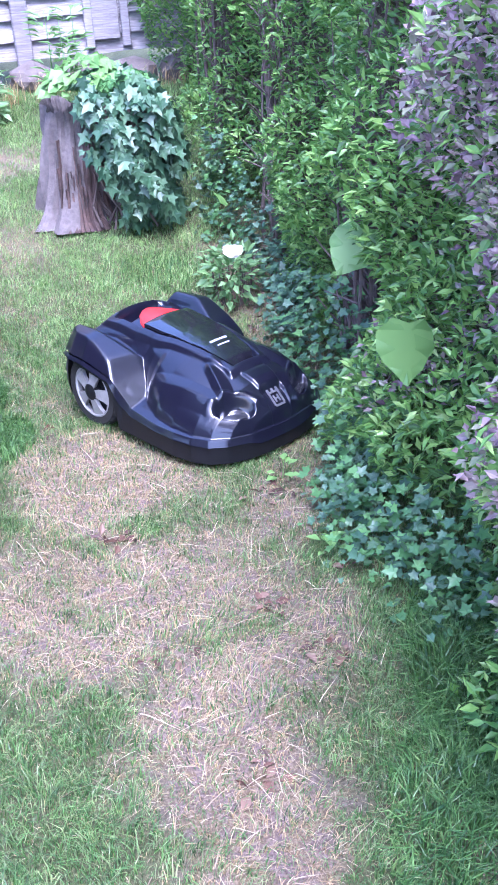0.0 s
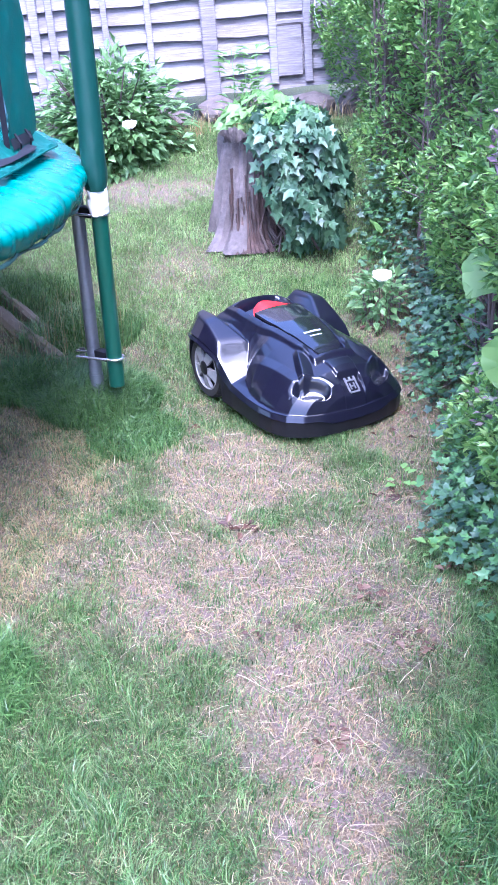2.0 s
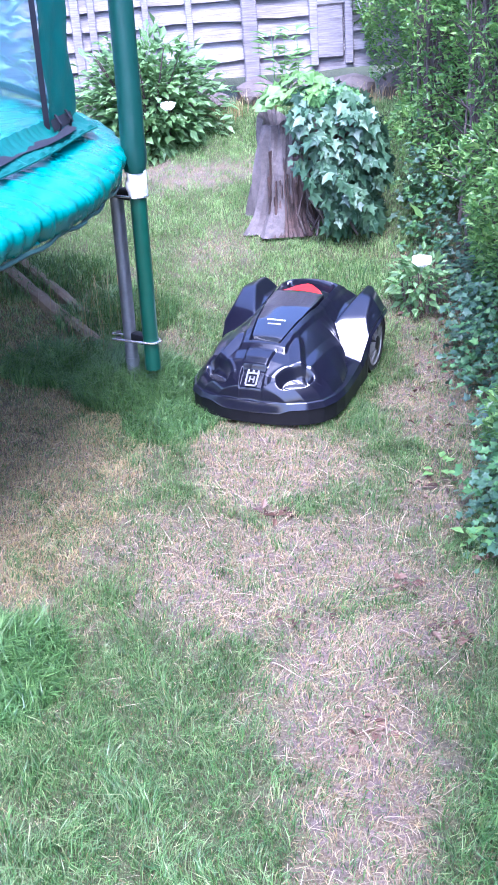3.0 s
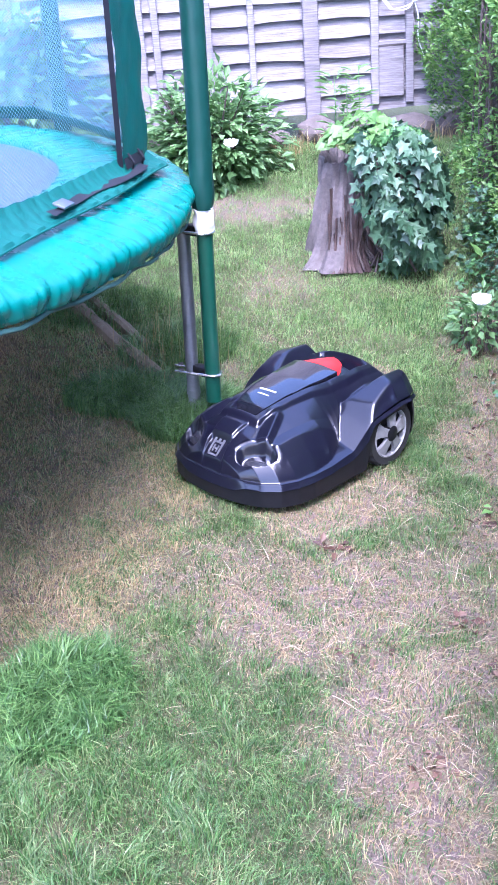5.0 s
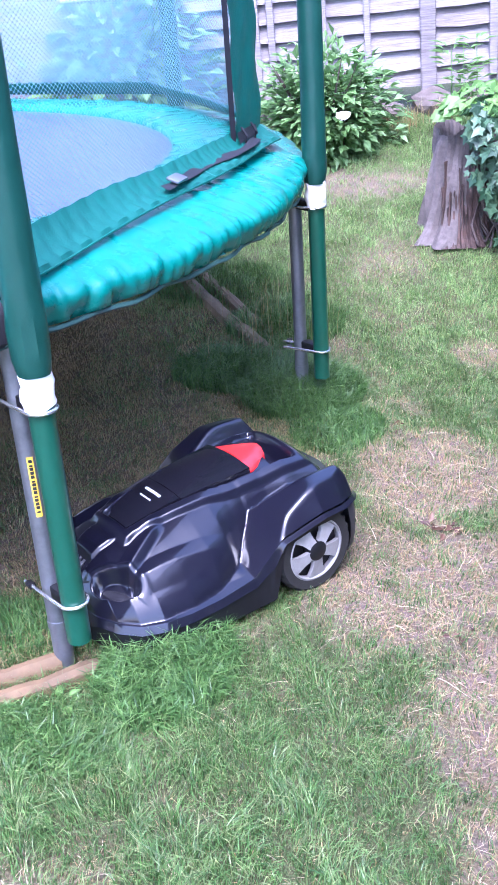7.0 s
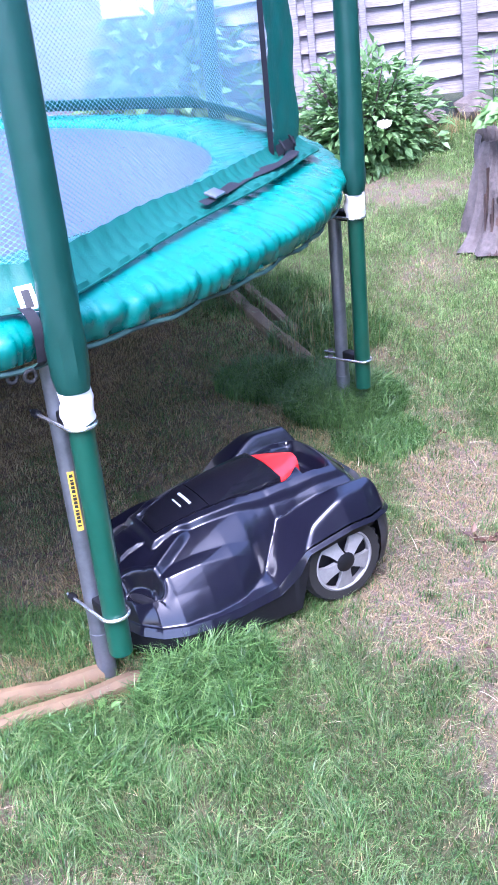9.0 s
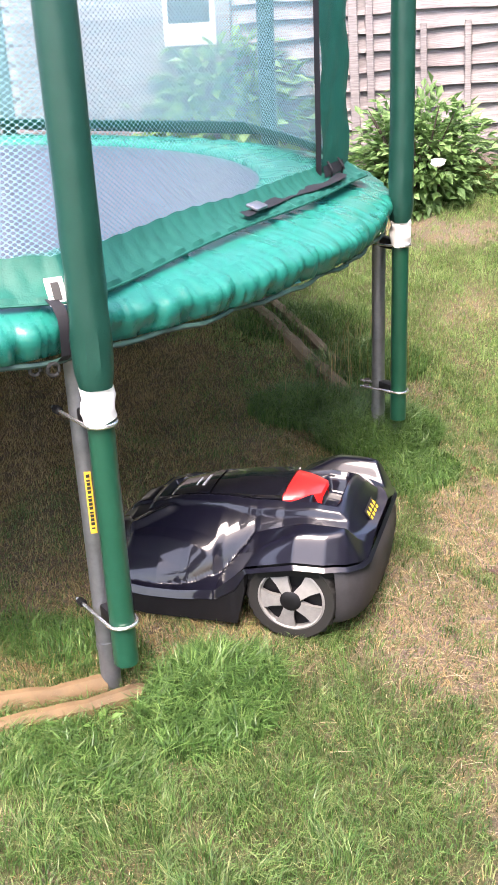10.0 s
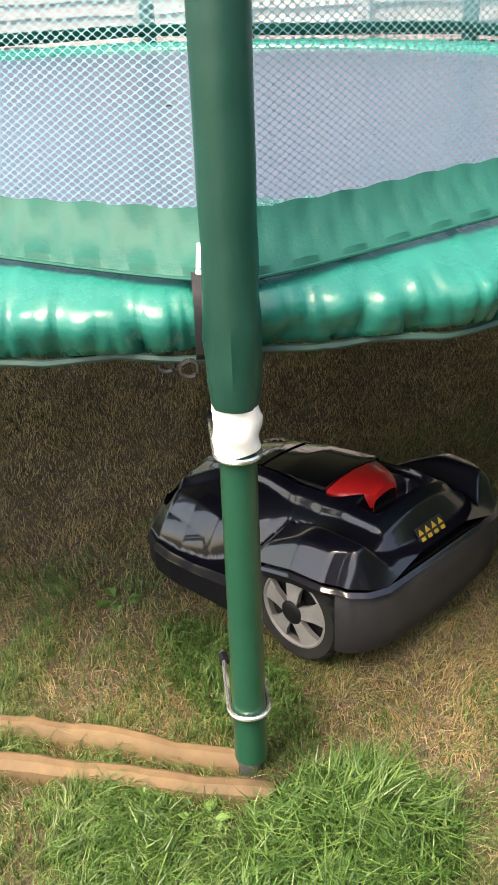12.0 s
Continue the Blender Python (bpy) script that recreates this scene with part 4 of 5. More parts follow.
def make_trampoline():
    tr = tagged(new("trampoline"), "large round trampoline with green vinyl pad, safety net and padded poles", "trampoline")
    bm = bmesh.new()
    tube(bm, [polar(1.925, a, 0.83) for a in np.linspace(0, 360, 121)], 0.024, 10, False)
    part("frame_ring", bm, MAT["steel"], tr)
    # mat, slightly sagging
    bm = bmesh.new()
    loft(bm, [[polar(r, 360 * k / 96, 0.888 - 0.03 * (1 - (r / 1.6) ** 2)) for k in range(96)] for r in (1.60, 1.3, 0.9, 0.4, 0.02)])
    part("jumping_mat", bm, MAT["mat"], tr, "dark woven jumping mat")
    # edge pad with folds
    bm = bmesh.new()
    prof = [(1.57, 0.900), (1.66, 0.911), (1.74, 0.913), (1.80, 0.909), (1.86, 0.900), (1.91, 0.889), (1.95, 0.876), (1.978, 0.863), (1.993, 0.850), (1.997, 0.836), (1.992, 0.822), (1.985, 0.808), (1.978, 0.795), (1.95, 0.790), (1.9, 0.80), (1.7, 0.83), (1.57, 0.87)]
    N = 2100
    rings = []
    for k in range(N):
        deg = 360 * k / N
        ring = []
        post = abs((deg - ANG_A + 22.5) % 45 - 22.5)
        pinch = math.exp(-(post / 2.2) ** 2)
        for i, (r, z) in enumerate(prof):
            e = smooth01((r - 1.76) / 0.2) if i < 13 else 0.3
            low = min(1.0, max(0.0, (i - 5.5) / 6)) if i < 14 else 0.2
            v = Vector((math.cos(radians(deg)) * 22, math.sin(radians(deg)) * 22, i * 0.35))
            f = noise.noise(v) * 0.55 + noise.noise(v * 2.3 + Vector((5, 3, 1))) * 0.35
            ridge = (1 - abs(noise.noise(v * 1.3 + Vector((9, 1, i * 0.2))))) ** 6
            g0 = noise.noise(Vector((v.x * 1.25, v.y * 1.25, 3.0 + 0.05 * i)))
            g1 = noise.noise(Vector((v.x * 2.6, v.y * 2.6, 8.0 + 0.16 * i)))
            gather = 0.4 - 1.1 * (1 - abs(g0)) ** 5 - 0.6 * (1 - abs(g1)) ** 5
            crease = (1 - abs(noise.noise(Vector((v.x * 0.55 + i * 0.25, v.y * 0.55, 20 + i * 0.42))))) ** 14
            dr = float(e) * (0.003 * f + 0.002 * ridge) + low * 0.026 * gather - 0.006 * pinch * float(e)
            dz = 0.003 * f * (0.35 + float(e)) + 0.008 * crease * (i < 9) + 0.002 * ridge * float(e) + 0.008 * low * gather
            ring.append(polar(r + dr, deg, z + dz))
        rings.append(ring)
    loft(bm, rings + [rings[0]])
    bmesh.ops.remove_doubles(bm, verts=bm.verts, dist=1e-5)
    pad = part("edge_pad", bm, MAT["pad"], tr, "creased green vinyl edge pad")
    pad.data.set_sharp_from_angle(angle=radians(89))
    bm = bmesh.new()
    tube(bm, [polar(1.972 + 0.006 * math.sin(k), a, 0.786 + 0.004 * math.sin(k * 1.7)) for k, a in enumerate(np.linspace(0, 360, 241))], 0.006, 6, False)
    part("hem", bm, MAT["piping"], tr, "pale hem under the pad")
    # quilted band at the net's foot
    bm = bmesh.new()
    rings = []
    M = 2160
    for k in range(M + 1):
        deg = 360 * k / M
        row = []
        for i, (r, z) in enumerate(((0.0, 0.982), (0.012, 0.966), (0.028, 0.950), (0.046, 0.938), (0.066, 0.932), (0.074, 0.926))):
            q = 0.0045 * abs(math.sin(radians(deg) * 80 + i * 0.8)) * abs(math.sin(radians(deg) * 80 - i * 0.8))
            row.append(polar(net_r(deg) + r + q, deg, z - band_drop(deg) * (0.4 + 0.12 * i) + q + 0.006 * noise.noise(Vector((deg * 0.12, i * 0.1, 0)))))
        rings.append(row)
    loft(bm, rings, False)
    part("net_band", bm, MAT["band"], tr, "dark green quilted band below the net")
    bm = bmesh.new()
    tube(bm, [polar(net_r(a) + 0.076, a, 0.926 - band_drop(a)) for a in np.linspace(0, 360, 361)], 0.003, 6, False)
    part("band_hem", bm, MAT["band"], tr, "stitched hem of the band")
    # net
    me = bpy.data.meshes.new("net")
    bm = bmesh.new()
    uv = bm.loops.layers.uv.new("UVMap")
    K = 192
    grid = []
    for k in range(K + 1):
        deg = 360 * k / K + ANG_A
        post = abs((360 * k / K + 22.5) % 45 - 22.5)
        row = []
        for j in range(13):
            z = 0.98 + 1.6 * j / 12
            r = net_r(deg) + 0.004 * noise.noise(Vector((deg * 0.1, z * 2, 0)))
            row.append(bm.verts.new(polar(r, deg, z - 0.4 * band_drop(deg) * (1 - j / 12))))
        grid.append(row)
    for k in range(K):
        for j in range(12):
            f = bm.faces.new((grid[k][j], grid[k + 1][j], grid[k + 1][j + 1], grid[k][j + 1]))
            for lp, (kk, jj) in zip(f.loops, ((k, j), (k + 1, j), (k + 1, j + 1), (k, j + 1))):
                lp[uv].uv = (1.732 * math.radians(360 * kk / K), 1.6 * jj / 12)
            f.smooth = True
    bm.to_mesh(me), bm.free()
    me.materials.append(MAT["net"])
    link("safety_net", me, tr, "fine blue-green safety net")
    # quilted entrance strip with its zip
    bm = bmesh.new()
    rings = []
    for j in range(41):
        z = 0.925 + 1.6 * j / 40
        row = []
        for i in range(9):
            deg = 11.2 + 7.4 * i / 8
            q = 0.010 * abs(math.sin(j * 0.55 + i * 0.785)) * abs(math.sin(j * 0.55 - i * 0.785))
            row.append(polar(net_r(deg) + 0.012 + q, deg, z))
        rings.append(row)
    loft(bm, rings, False)
    part("entrance_strip", bm, MAT["band"], tr, "quilted green strip beside the net's zip")
    bm = bmesh.new()
    loft(bm, [[polar(net_r(10.2) + 0.01, 10.2, z), polar(net_r(10.8) + 0.02, 10.8, z), polar(net_r(11.3) + 0.014, 11.3, z)] for z in np.linspace(0.93, 2.55, 20)], False)
    part("zip", bm, MAT["strap"], tr, "black zip")
    # straps on the band
    bm = bmesh.new()
    rows = []
    for k, deg in enumerate(np.linspace(14.5, -8.0, 40)):
        tw = 0.003 * math.sin(k * 0.5)
        rows.append([polar(net_r(deg) + 0.035 + 0.012 * math.sin(k * 0.2), deg, 0.952 + tw), polar(net_r(deg) + 0.06 + 0.012 * math.sin(k * 0.2), deg, 0.945 - tw * 0.4)])
    loft(bm, rows, False)
    strap = part("strap", bm, MAT["strap"], tr, "black webbing strap lying along the band")
    bm = bmesh.new()
    q = polar(net_r(-5.6) + 0.055, -5.6, 0.957)
    box(bm, (0.035, 0.06, 0.008), Matrix.Translation(q) @ pose(0, 0, 0, 0, 20, 0), 0.003)
    part("buckle", bm, MAT["steel"], strap, "pale stitched strap end")
    bm = bmesh.new()
    for d2 in (11.6, 14.6):
        tube(bm, [polar(net_r(d2) + 0.03, d2, 0.995), polar(net_r(d2) + 0.045, d2, 0.97), polar(net_r(d2) + 0.04, d2 + 0.3, 0.95)], 0.004, 6)
    loft(bm, [[polar(net_r(d2) + 0.035, d2, 0.955), polar(net_r(d2) + 0.028, d2, 0.985)] for d2 in np.linspace(10.4, 16.0, 6)], False)
    part("corner_strap", bm, MAT["strap"], tr, "black strap with metal loops")
    bm = bmesh.new()
    tagm = Matrix.Translation(polar(net_r(ANG_B - 0.95) + 0.062, ANG_B - 0.95, 0.912)) @ pose(0, 0, 0, 0, 55, ANG_B - 12)
    box(bm, (0.058, 0.036, 0.003), tagm, 0.001, 1)
    label = part("care_label", bm, MAT["tape"], tr, "white sewn label")
    bm = bmesh.new()
    box(bm, (0.036, 0.016, 0.002), tagm @ pose(0, 0, 0.0025), 0)
    part("label_print", bm, MAT["black"], label, "black print")
    bm = bmesh.new()
    loft(bm, [[polar(r, ANG_B - 1.7, z), polar(r, ANG_B - 1.0, z)] for r, z in ((1.96, 0.902), (1.99, 0.893), (2.006, 0.875), (2.012, 0.85), (2.006, 0.80), (1.97, 0.775))], False)
    part("hold_down_strap", bm, MAT["strap"], tr, "black strap pulled over the pad")
    bm = bmesh.new()
    tube(bm, [polar(1.985, ANG_B - 2.0 + 0.35 * math.sin(a), 0.772 + 0.012 * math.cos(a)) for a in np.linspace(0, 6.28, 14)], 0.004, 6)
    tube(bm, [polar(1.97, ANG_B - 2.9 + 0.3 * math.sin(a), 0.774 + 0.010 * math.cos(a)) for a in np.linspace(0, 6.28, 14)], 0.004, 6)
    part("hook", bm, MAT["black"], tr, "black hook under the pad")
    # legs and poles
    for i in range(8):
        deg = ANG_A + 45 * i
        rz = math.radians(deg)
        out = Vector((math.cos(rz), math.sin(rz), 0))
        tan = Vector((-math.sin(rz), math.cos(rz), 0))
        leg_p = polar(1.955, deg + (2.2 if i == 0 else -0.3))
        gz = float(ground_z(leg_p.x, leg_p.y))
        bm = bmesh.new()
        tube(bm, [leg_p + Vector((0, 0, gz - 0.03)), leg_p + Vector((0, 0, 0.84))], 0.0225, 16)
        leg = part("leg", bm, MAT["steel"], tr, "grey galvanised leg")
        bm = bmesh.new()
        tube(bm, [leg_p + Vector((0, 0, gz + 0.115)), leg_p + Vector((0, 0, gz + 0.135))], 0.0245, 16)
        part("collar", bm, MAT["steel"], leg)
        pole_p = polar(2.022, deg) if i == 0 else polar(2.041, deg - 0.35)
        up = 0.042 if i == 0 else 0.0
        bm = bmesh.new()
        tube(bm, [pole_p + Vector((0, 0, max(0.12, gz + 0.09))), pole_p + Vector((0, 0, 0.78))], 0.0265, 18)
        pole = part("pole", bm, MAT["pole"], tr, "dark green steel pole")
        bm = bmesh.new()
        rings = []
        for j in range(60):
            z = 0.742 + up + 1.85 * j / 59
            ring = []
            for k in range(20):
                a = 2 * math.pi * k / 20
                w = noise.noise(Vector((math.cos(a) * 2, math.sin(a) * 2, z * 16 + i * 9))) * 0.007 * math.exp(-((z - 0.84) / 0.14) ** 2)
                w += noise.noise(Vector((math.cos(a) * 1.5, math.sin(a) * 1.5, z * 4 + i * 9))) * 0.0022
                rr = 0.0375 + w - 0.004 * math.exp(-((z - up - 0.74) / 0.02) ** 2)
                ring.append(pole_p + Vector((rr * math.cos(a), rr * math.sin(a), z)))
            rings.append(ring)
        loft(bm, rings, True, True)
        part("foam_sleeve", bm, MAT["sleeve"], pole, "dark green padded vinyl sleeve")
        bm = bmesh.new()
        rings = []
        for j in range(10):
            z = 0.672 + up + 0.078 * j / 9
            rings.append([pole_p + Vector(((0.0285 + 0.004 * math.sin(a * 3 + j) * 0.6 + (0.006 if j in (3, 4, 5) else 0.003)) * math.cos(a), (0.0285 + 0.004 * math.sin(a * 3 + j) * 0.6 + (0.006 if j in (3, 4, 5) else 0.003)) * math.sin(a), z + 0.008 * math.sin(a + i))) for a in (2 * math.pi * k / 20 for k in range(20))])
        loft(bm, rings, True, True)
        part("tape", bm, MAT["tape"], pole, "white tape wrapped round the pole")
        for z in (0.22, 0.668 + up):
            if z < gz + 0.05:
                continue
            bm = bmesh.new()
            mid = (leg_p + pole_p) / 2
            box(bm, ((pole_p - leg_p).length - 0.04, 0.036, 0.034), Matrix.Translation(mid + Vector((0, 0, z))) @ pose(0, 0, 0, 0, 0, math.degrees(math.atan2((pole_p - leg_p).y, (pole_p - leg_p).x))), 0.005)
            clamp = part("clamp_block", bm, MAT["bumper"], pole, "black plastic spacer")
            bm = bmesh.new()
            u = [leg_p - out * 0.06 + tan * 0.030 + Vector((0, 0, z))]
            u += [pole_p + (out * math.cos(a) + tan * math.sin(a)) * 0.0315 + Vector((0, 0, z)) for a in np.linspace(1.57, -1.57, 12)]
            u += [leg_p - out * 0.06 - tan * 0.030 + Vector((0, 0, z))]
            tube(bm, u, 0.0042, 8)
            part("u_bolt", bm, MAT["bright"], pole, "bright zinc bolt")
            for s in (-1, 1):
                bm = bmesh.new()
                tube(bm, [leg_p - out * 0.030 + tan * 0.030 * s + Vector((0, 0, z)), leg_p - out * 0.048 + tan * 0.030 * s + Vector((0, 0, z))], 0.009, 6)
                part("nut", bm, MAT["bumper"], pole)
        if i == 7:
            face = math.atan2(-1.0, 0.75)
            bm = bmesh.new()
            loft(bm, [[leg_p + Vector((0.0232 * math.cos(face + a), 0.0232 * math.sin(face + a), z)) for a in np.linspace(-0.30, 0.30, 6)] for z in (0.405, 0.545)], False)
            part("sticker", bm, MAT["yellow"], leg, "yellow sticker with black print")
            for c in range(14):
                bm = bmesh.new()
                z = 0.415 + 0.009 * c
                loft(bm, [[leg_p + Vector((0.0238 * math.cos(face + a), 0.0238 * math.sin(face + a), zz)) for a in np.linspace(-0.16, 0.16, 4)] for zz in (z, z + (0.007 if c % 4 else 0.004))], False)
                part("print_bar", bm, MAT["black"], leg)


make_trampoline()


# ---- robot mower: y ahead, x to its right ----
def arr(*v):
    return np.array(v, float)


W_Y = arr(-0.36, -0.345, -0.32, -0.27, -0.20, -0.10, 0.0, 0.10, 0.18, 0.24, 0.29, 0.325, 0.348, 0.358, 0.362)
W_X = arr(0.180, 0.222, 0.250, 0.272, 0.279, 0.272, 0.262, 0.262, 0.262, 0.252, 0.228, 0.185, 0.125, 0.065, 0.01)
C_Y = arr(-0.36, -0.30, -0.22, -0.12, 0.0, 0.10, 0.20, 0.28, 0.325, 0.348, 0.362)
C_Z = arr(0.205, 0.284, 0.297, 0.298, 0.287, 0.269, 0.241, 0.212, 0.182, 0.150, 0.108)
E_Y = arr(-0.36, -0.30, -0.20, -0.08, 0.0, 0.10, 0.25, 0.362)
E_Z = arr(0.202, 0.212, 0.216, 0.186, 0.114, 0.100, 0.098, 0.096)


def ridge(d, w):
    return np.exp(-(d / w) ** 2)


def step(d, w):
    """0 to 1 across a crease w wide."""
    return smooth01(d / w + 0.5)


def half_width(y):
    return np.interp(y, W_Y, W_X)


def lid_half(y):
    return np.interp(y, arr(-0.22, -0.05, 0.08, 0.20), arr(0.096, 0.090, 0.074, 0.054))


B_Y = arr(-0.36, -0.24, -0.14, -0.07, -0.03, 0.02, 0.08, 0.16, 0.24, 0.29, 0.325, 0.348, 0.362)
B_X = arr(0.19, 0.165, 0.150, 0.158, 0.182, 0.222, 0.243, 0.252, 0.246, 0.224, 0.182, 0.122, 0.01)


def shell_z(x, y):
    """Height of the mower's cover: a long central body, two angular wheel arches and a low deck between them."""
    ax = np.abs(x)
    w = half_width(y)
    ze = np.interp(y, E_Y, E_Z)
    zc = np.interp(y, C_Y, C_Z)
    # low deck
    deck = np.minimum(ze + 0.30 * np.clip(w - ax, 0, 1), ze + 0.030)
    # central body
    wb = np.interp(y, B_Y, B_X)
    u = np.clip(ax / wb, 0, 1)
    soft = np.interp(y, arr(-0.36, -0.05, 0.1, 0.362), arr(0.50, 0.50, 0.60, 0.66))
    body = ze - 0.01 + (zc - ze + 0.01) * (1 - u ** 2.1) ** soft
    body = np.where(ax < wb, body, ze - 0.05)
    # wheel arches: the least of several slanting planes, with rounded edges
    planes = [
        0.288 - 0.20 * np.clip(ax - 0.20, 0, 1) + 0.04 * (y + 0.20),
        0.284 - 1.30 * (y + 0.135) - 0.30 * (ax - 0.2),
        0.287 - 0.50 * (y + 0.205) - 0.10 * (ax - 0.2),
        ze + 0.006 + 1.7 * np.clip(w - ax, -1, 1),
        0.205 + 1.35 * (ax - 0.135),
        0.205 + 1.9 * (y + 0.352)]
    arch = -np.log(sum(np.exp(-190 * p) for p in planes)) / 190
    top = np.maximum(deck, body)
    z = np.log(np.exp(330 * top) + np.exp(330 * arch)) / 330
    # raised surround of the lid, and the bed the lid lies in
    edge = lid_half(y)
    inside = smooth01((y + 0.305) / 0.03) * (1 - smooth01((y - 0.222) / 0.02))
    z = z + 0.013 * inside * (1 - step(ax - edge - 0.026, 0.010))
    z = z - 0.016 * inside * (1 - step(ax - edge, 0.006)) * smooth01((y + 0.27) / 0.02) * (1 - smooth01((y - 0.204) / 0.012))
    # hollow behind the stop button
    z = z - 0.045 * (1 - step(ax - 0.082, 0.02)) * (1 - step(y + 0.205, 0.02)) * smooth01((y + 0.272) / 0.016)
    # wedges that run from beside the lid down to the lamps
    sh = 0.092 + 0.42 * np.clip(y - 0.14, 0, 1)
    front = smooth01((y - 0.13) / 0.05) * (1 - smooth01((y - 0.262) / 0.02))
    z = z + 0.017 * front * np.clip(1 - np.abs(ax - sh) / np.where(ax > sh, 0.018, 0.040), 0, 1)
    hip = 0.190 + 0.16 * np.clip(0.14 - y, -0.2, 0.2)
    z = z + 0.012 * smooth01((y + 0.0) / 0.03) * (1 - smooth01((y - 0.24) / 0.05)) * np.clip(1 - np.abs(ax - hip) / 0.032, 0, 1)
    # lamp hollows under a brow
    lx, ly = (ax - 0.134) / 0.058, (y - 0.296 + 0.50 * (ax - 0.134)) / 0.032
    d = np.sqrt(lx ** 2 + ly ** 2)
    z = z - 0.036 * (1 - smooth01((d - 0.62) / 0.36)) + 0.003 * np.exp(-((d - 1.15) / 0.16) ** 2) * (ly < 0.2)
    # hood over the nose plate
    nose = 1 - step(ax - 0.040 - 0.10 * np.clip(0.31 - y, 0, 1), 0.006)
    z = z - 0.014 * nose * smooth01((y - 0.302) / 0.008) * (1 - 0.5 * smooth01((y - 0.318) / 0.04))
    z = z + 0.009 * nose * smooth01((y - 0.228) / 0.03) * (1 - smooth01((y - 0.300) / 0.006))
    fade = smooth01((0.362 - y) / 0.012)
    return np.maximum(z * fade + ze * (1 - fade), ze - 0.002)


def skirt_bottom(y):
    return np.interp(y, arr(-0.362, -0.335, -0.315, -0.29, -0.20, -0.085, -0.055, 0.362), arr(0.17, 0.172, 0.175, 0.174, 0.178, 0.150, 0.022, 0.016))


def make_mower():
    mower = tagged(new("robot_mower"), "dark grey robotic lawn mower with a red stop button", "robot mower")
    ny, nx = 230, 190
    th = np.linspace(0, 1, ny)
    Y = -0.36 + 0.722 * (1 - (1 - th) ** 1.5) ** 0.98
    Y[-1] = 0.362
    U = np.linspace(-1, 1, nx)
    YY, UU = np.meshgrid(Y, U, indexing="ij")
    XX = UU * half_width(YY)
    ZZ = shell_z(XX, YY)
    V = np.stack([XX, YY, ZZ], -1).reshape(-1, 3)
    i = np.arange(ny * nx).reshape(ny, nx)
    a, b, c, d = i[:-1, :-1].ravel(), i[:-1, 1:].ravel(), i[1:, 1:].ravel(), i[1:, :-1].ravel()
    me = mesh_np("shell", V, np.concatenate([np.c_[a, b, c], np.c_[a, c, d]]), MAT["shell"], True)
    me.set_sharp_from_angle(angle=radians(60))
    link("shell", me, mower, "glossy dark metallic grey cover")

    def outline(n=160):
        ys = np.concatenate([np.linspace(-0.36, 0.362, n)])
        left = [(-half_width(y), y) for y in ys]
        right = [(half_width(y), y) for y in ys[::-1]]
        return left + right
    # painted lip below the cover, then the black bumper
    bm = bmesh.new()
    o = outline()
    rows = []
    def chin(x, y):
        return -0.014 * float(1 - smooth01((abs(x) - 0.105) / 0.025)) * float(y > 0.2)
    for f, grow in ((0.0, 0.0), (0.08, 0.003), (0.20, 0.006), (0.24, 0.0075), (0.27, 0.004)):
        rows.append([(x * (1 + grow / 0.26), y * (1 + grow / 0.36), np.interp(y, E_Y, E_Z) + f * (skirt_bottom(y) - np.interp(y, E_Y, E_Z)) + chin(x, y) * min(1, 4 * f)) for x, y in o])
    loft(bm, rows)
    part("lip", bm, MAT["shell"], mower)
    bm = bmesh.new()
    rows = []
    for f, grow in ((0.22, 0.000), (0.27, 0.004), (0.92, 0.003), (1.0, -0.015), (1.0, -0.06)):
        row = []
        for x, y in o:
            tall = np.interp(y, E_Y, E_Z) - skirt_bottom(y)
            g = grow - 0.022 * (1 - float(smooth01((tall - 0.02) / 0.04)))
            row.append((x * (1 + g / 0.26), y * (1 + g / 0.36), np.interp(y, E_Y, E_Z) - f * tall + chin(x, y) * (f < 0.5)))
        rows.append(row)
    loft(bm, rows)
    part("bumper", bm, MAT["bumper"], mower, "matt black bumper skirt")
    # tail panel
    bm = bmesh.new()
    rows = []
    plan = [(-half_width(y), y) for y in np.linspace(-0.295, -0.352, 9)]
    plan += [(x, -0.358 - 0.012 * (1 - (x / 0.19) ** 2)) for x in np.linspace(-0.186, 0.186, 25)]
    plan += [(half_width(y), y) for y in np.linspace(-0.352, -0.295, 9)]
    for z, g in ((0.198, -0.006), (0.190, 0.000), (0.15, 0.005), (0.11, 0.005), (0.075, 0.000), (0.055, -0.012), (0.050, -0.03)):
        rows.append([(x * (1 + g / 0.26), y * (1 + g / 0.36), z) for x, y in plan])
    loft(bm, rows, False)
    bmesh.ops.solidify(bm, geom=bm.faces[:], thickness=0.006)
    part("tail_panel", bm, MAT["tail"], mower, "grey plastic rear panel")
    # chassis
    bm = bmesh.new()
    box(bm, (0.36, 0.54, 0.075), pose(0, -0.01, 0.085), 0.02)
    box(bm, (0.30, 0.30, 0.10), pose(0, -0.17, 0.14), 0.02)
    part("chassis", bm, MAT["bumper"], mower, "black underbody")
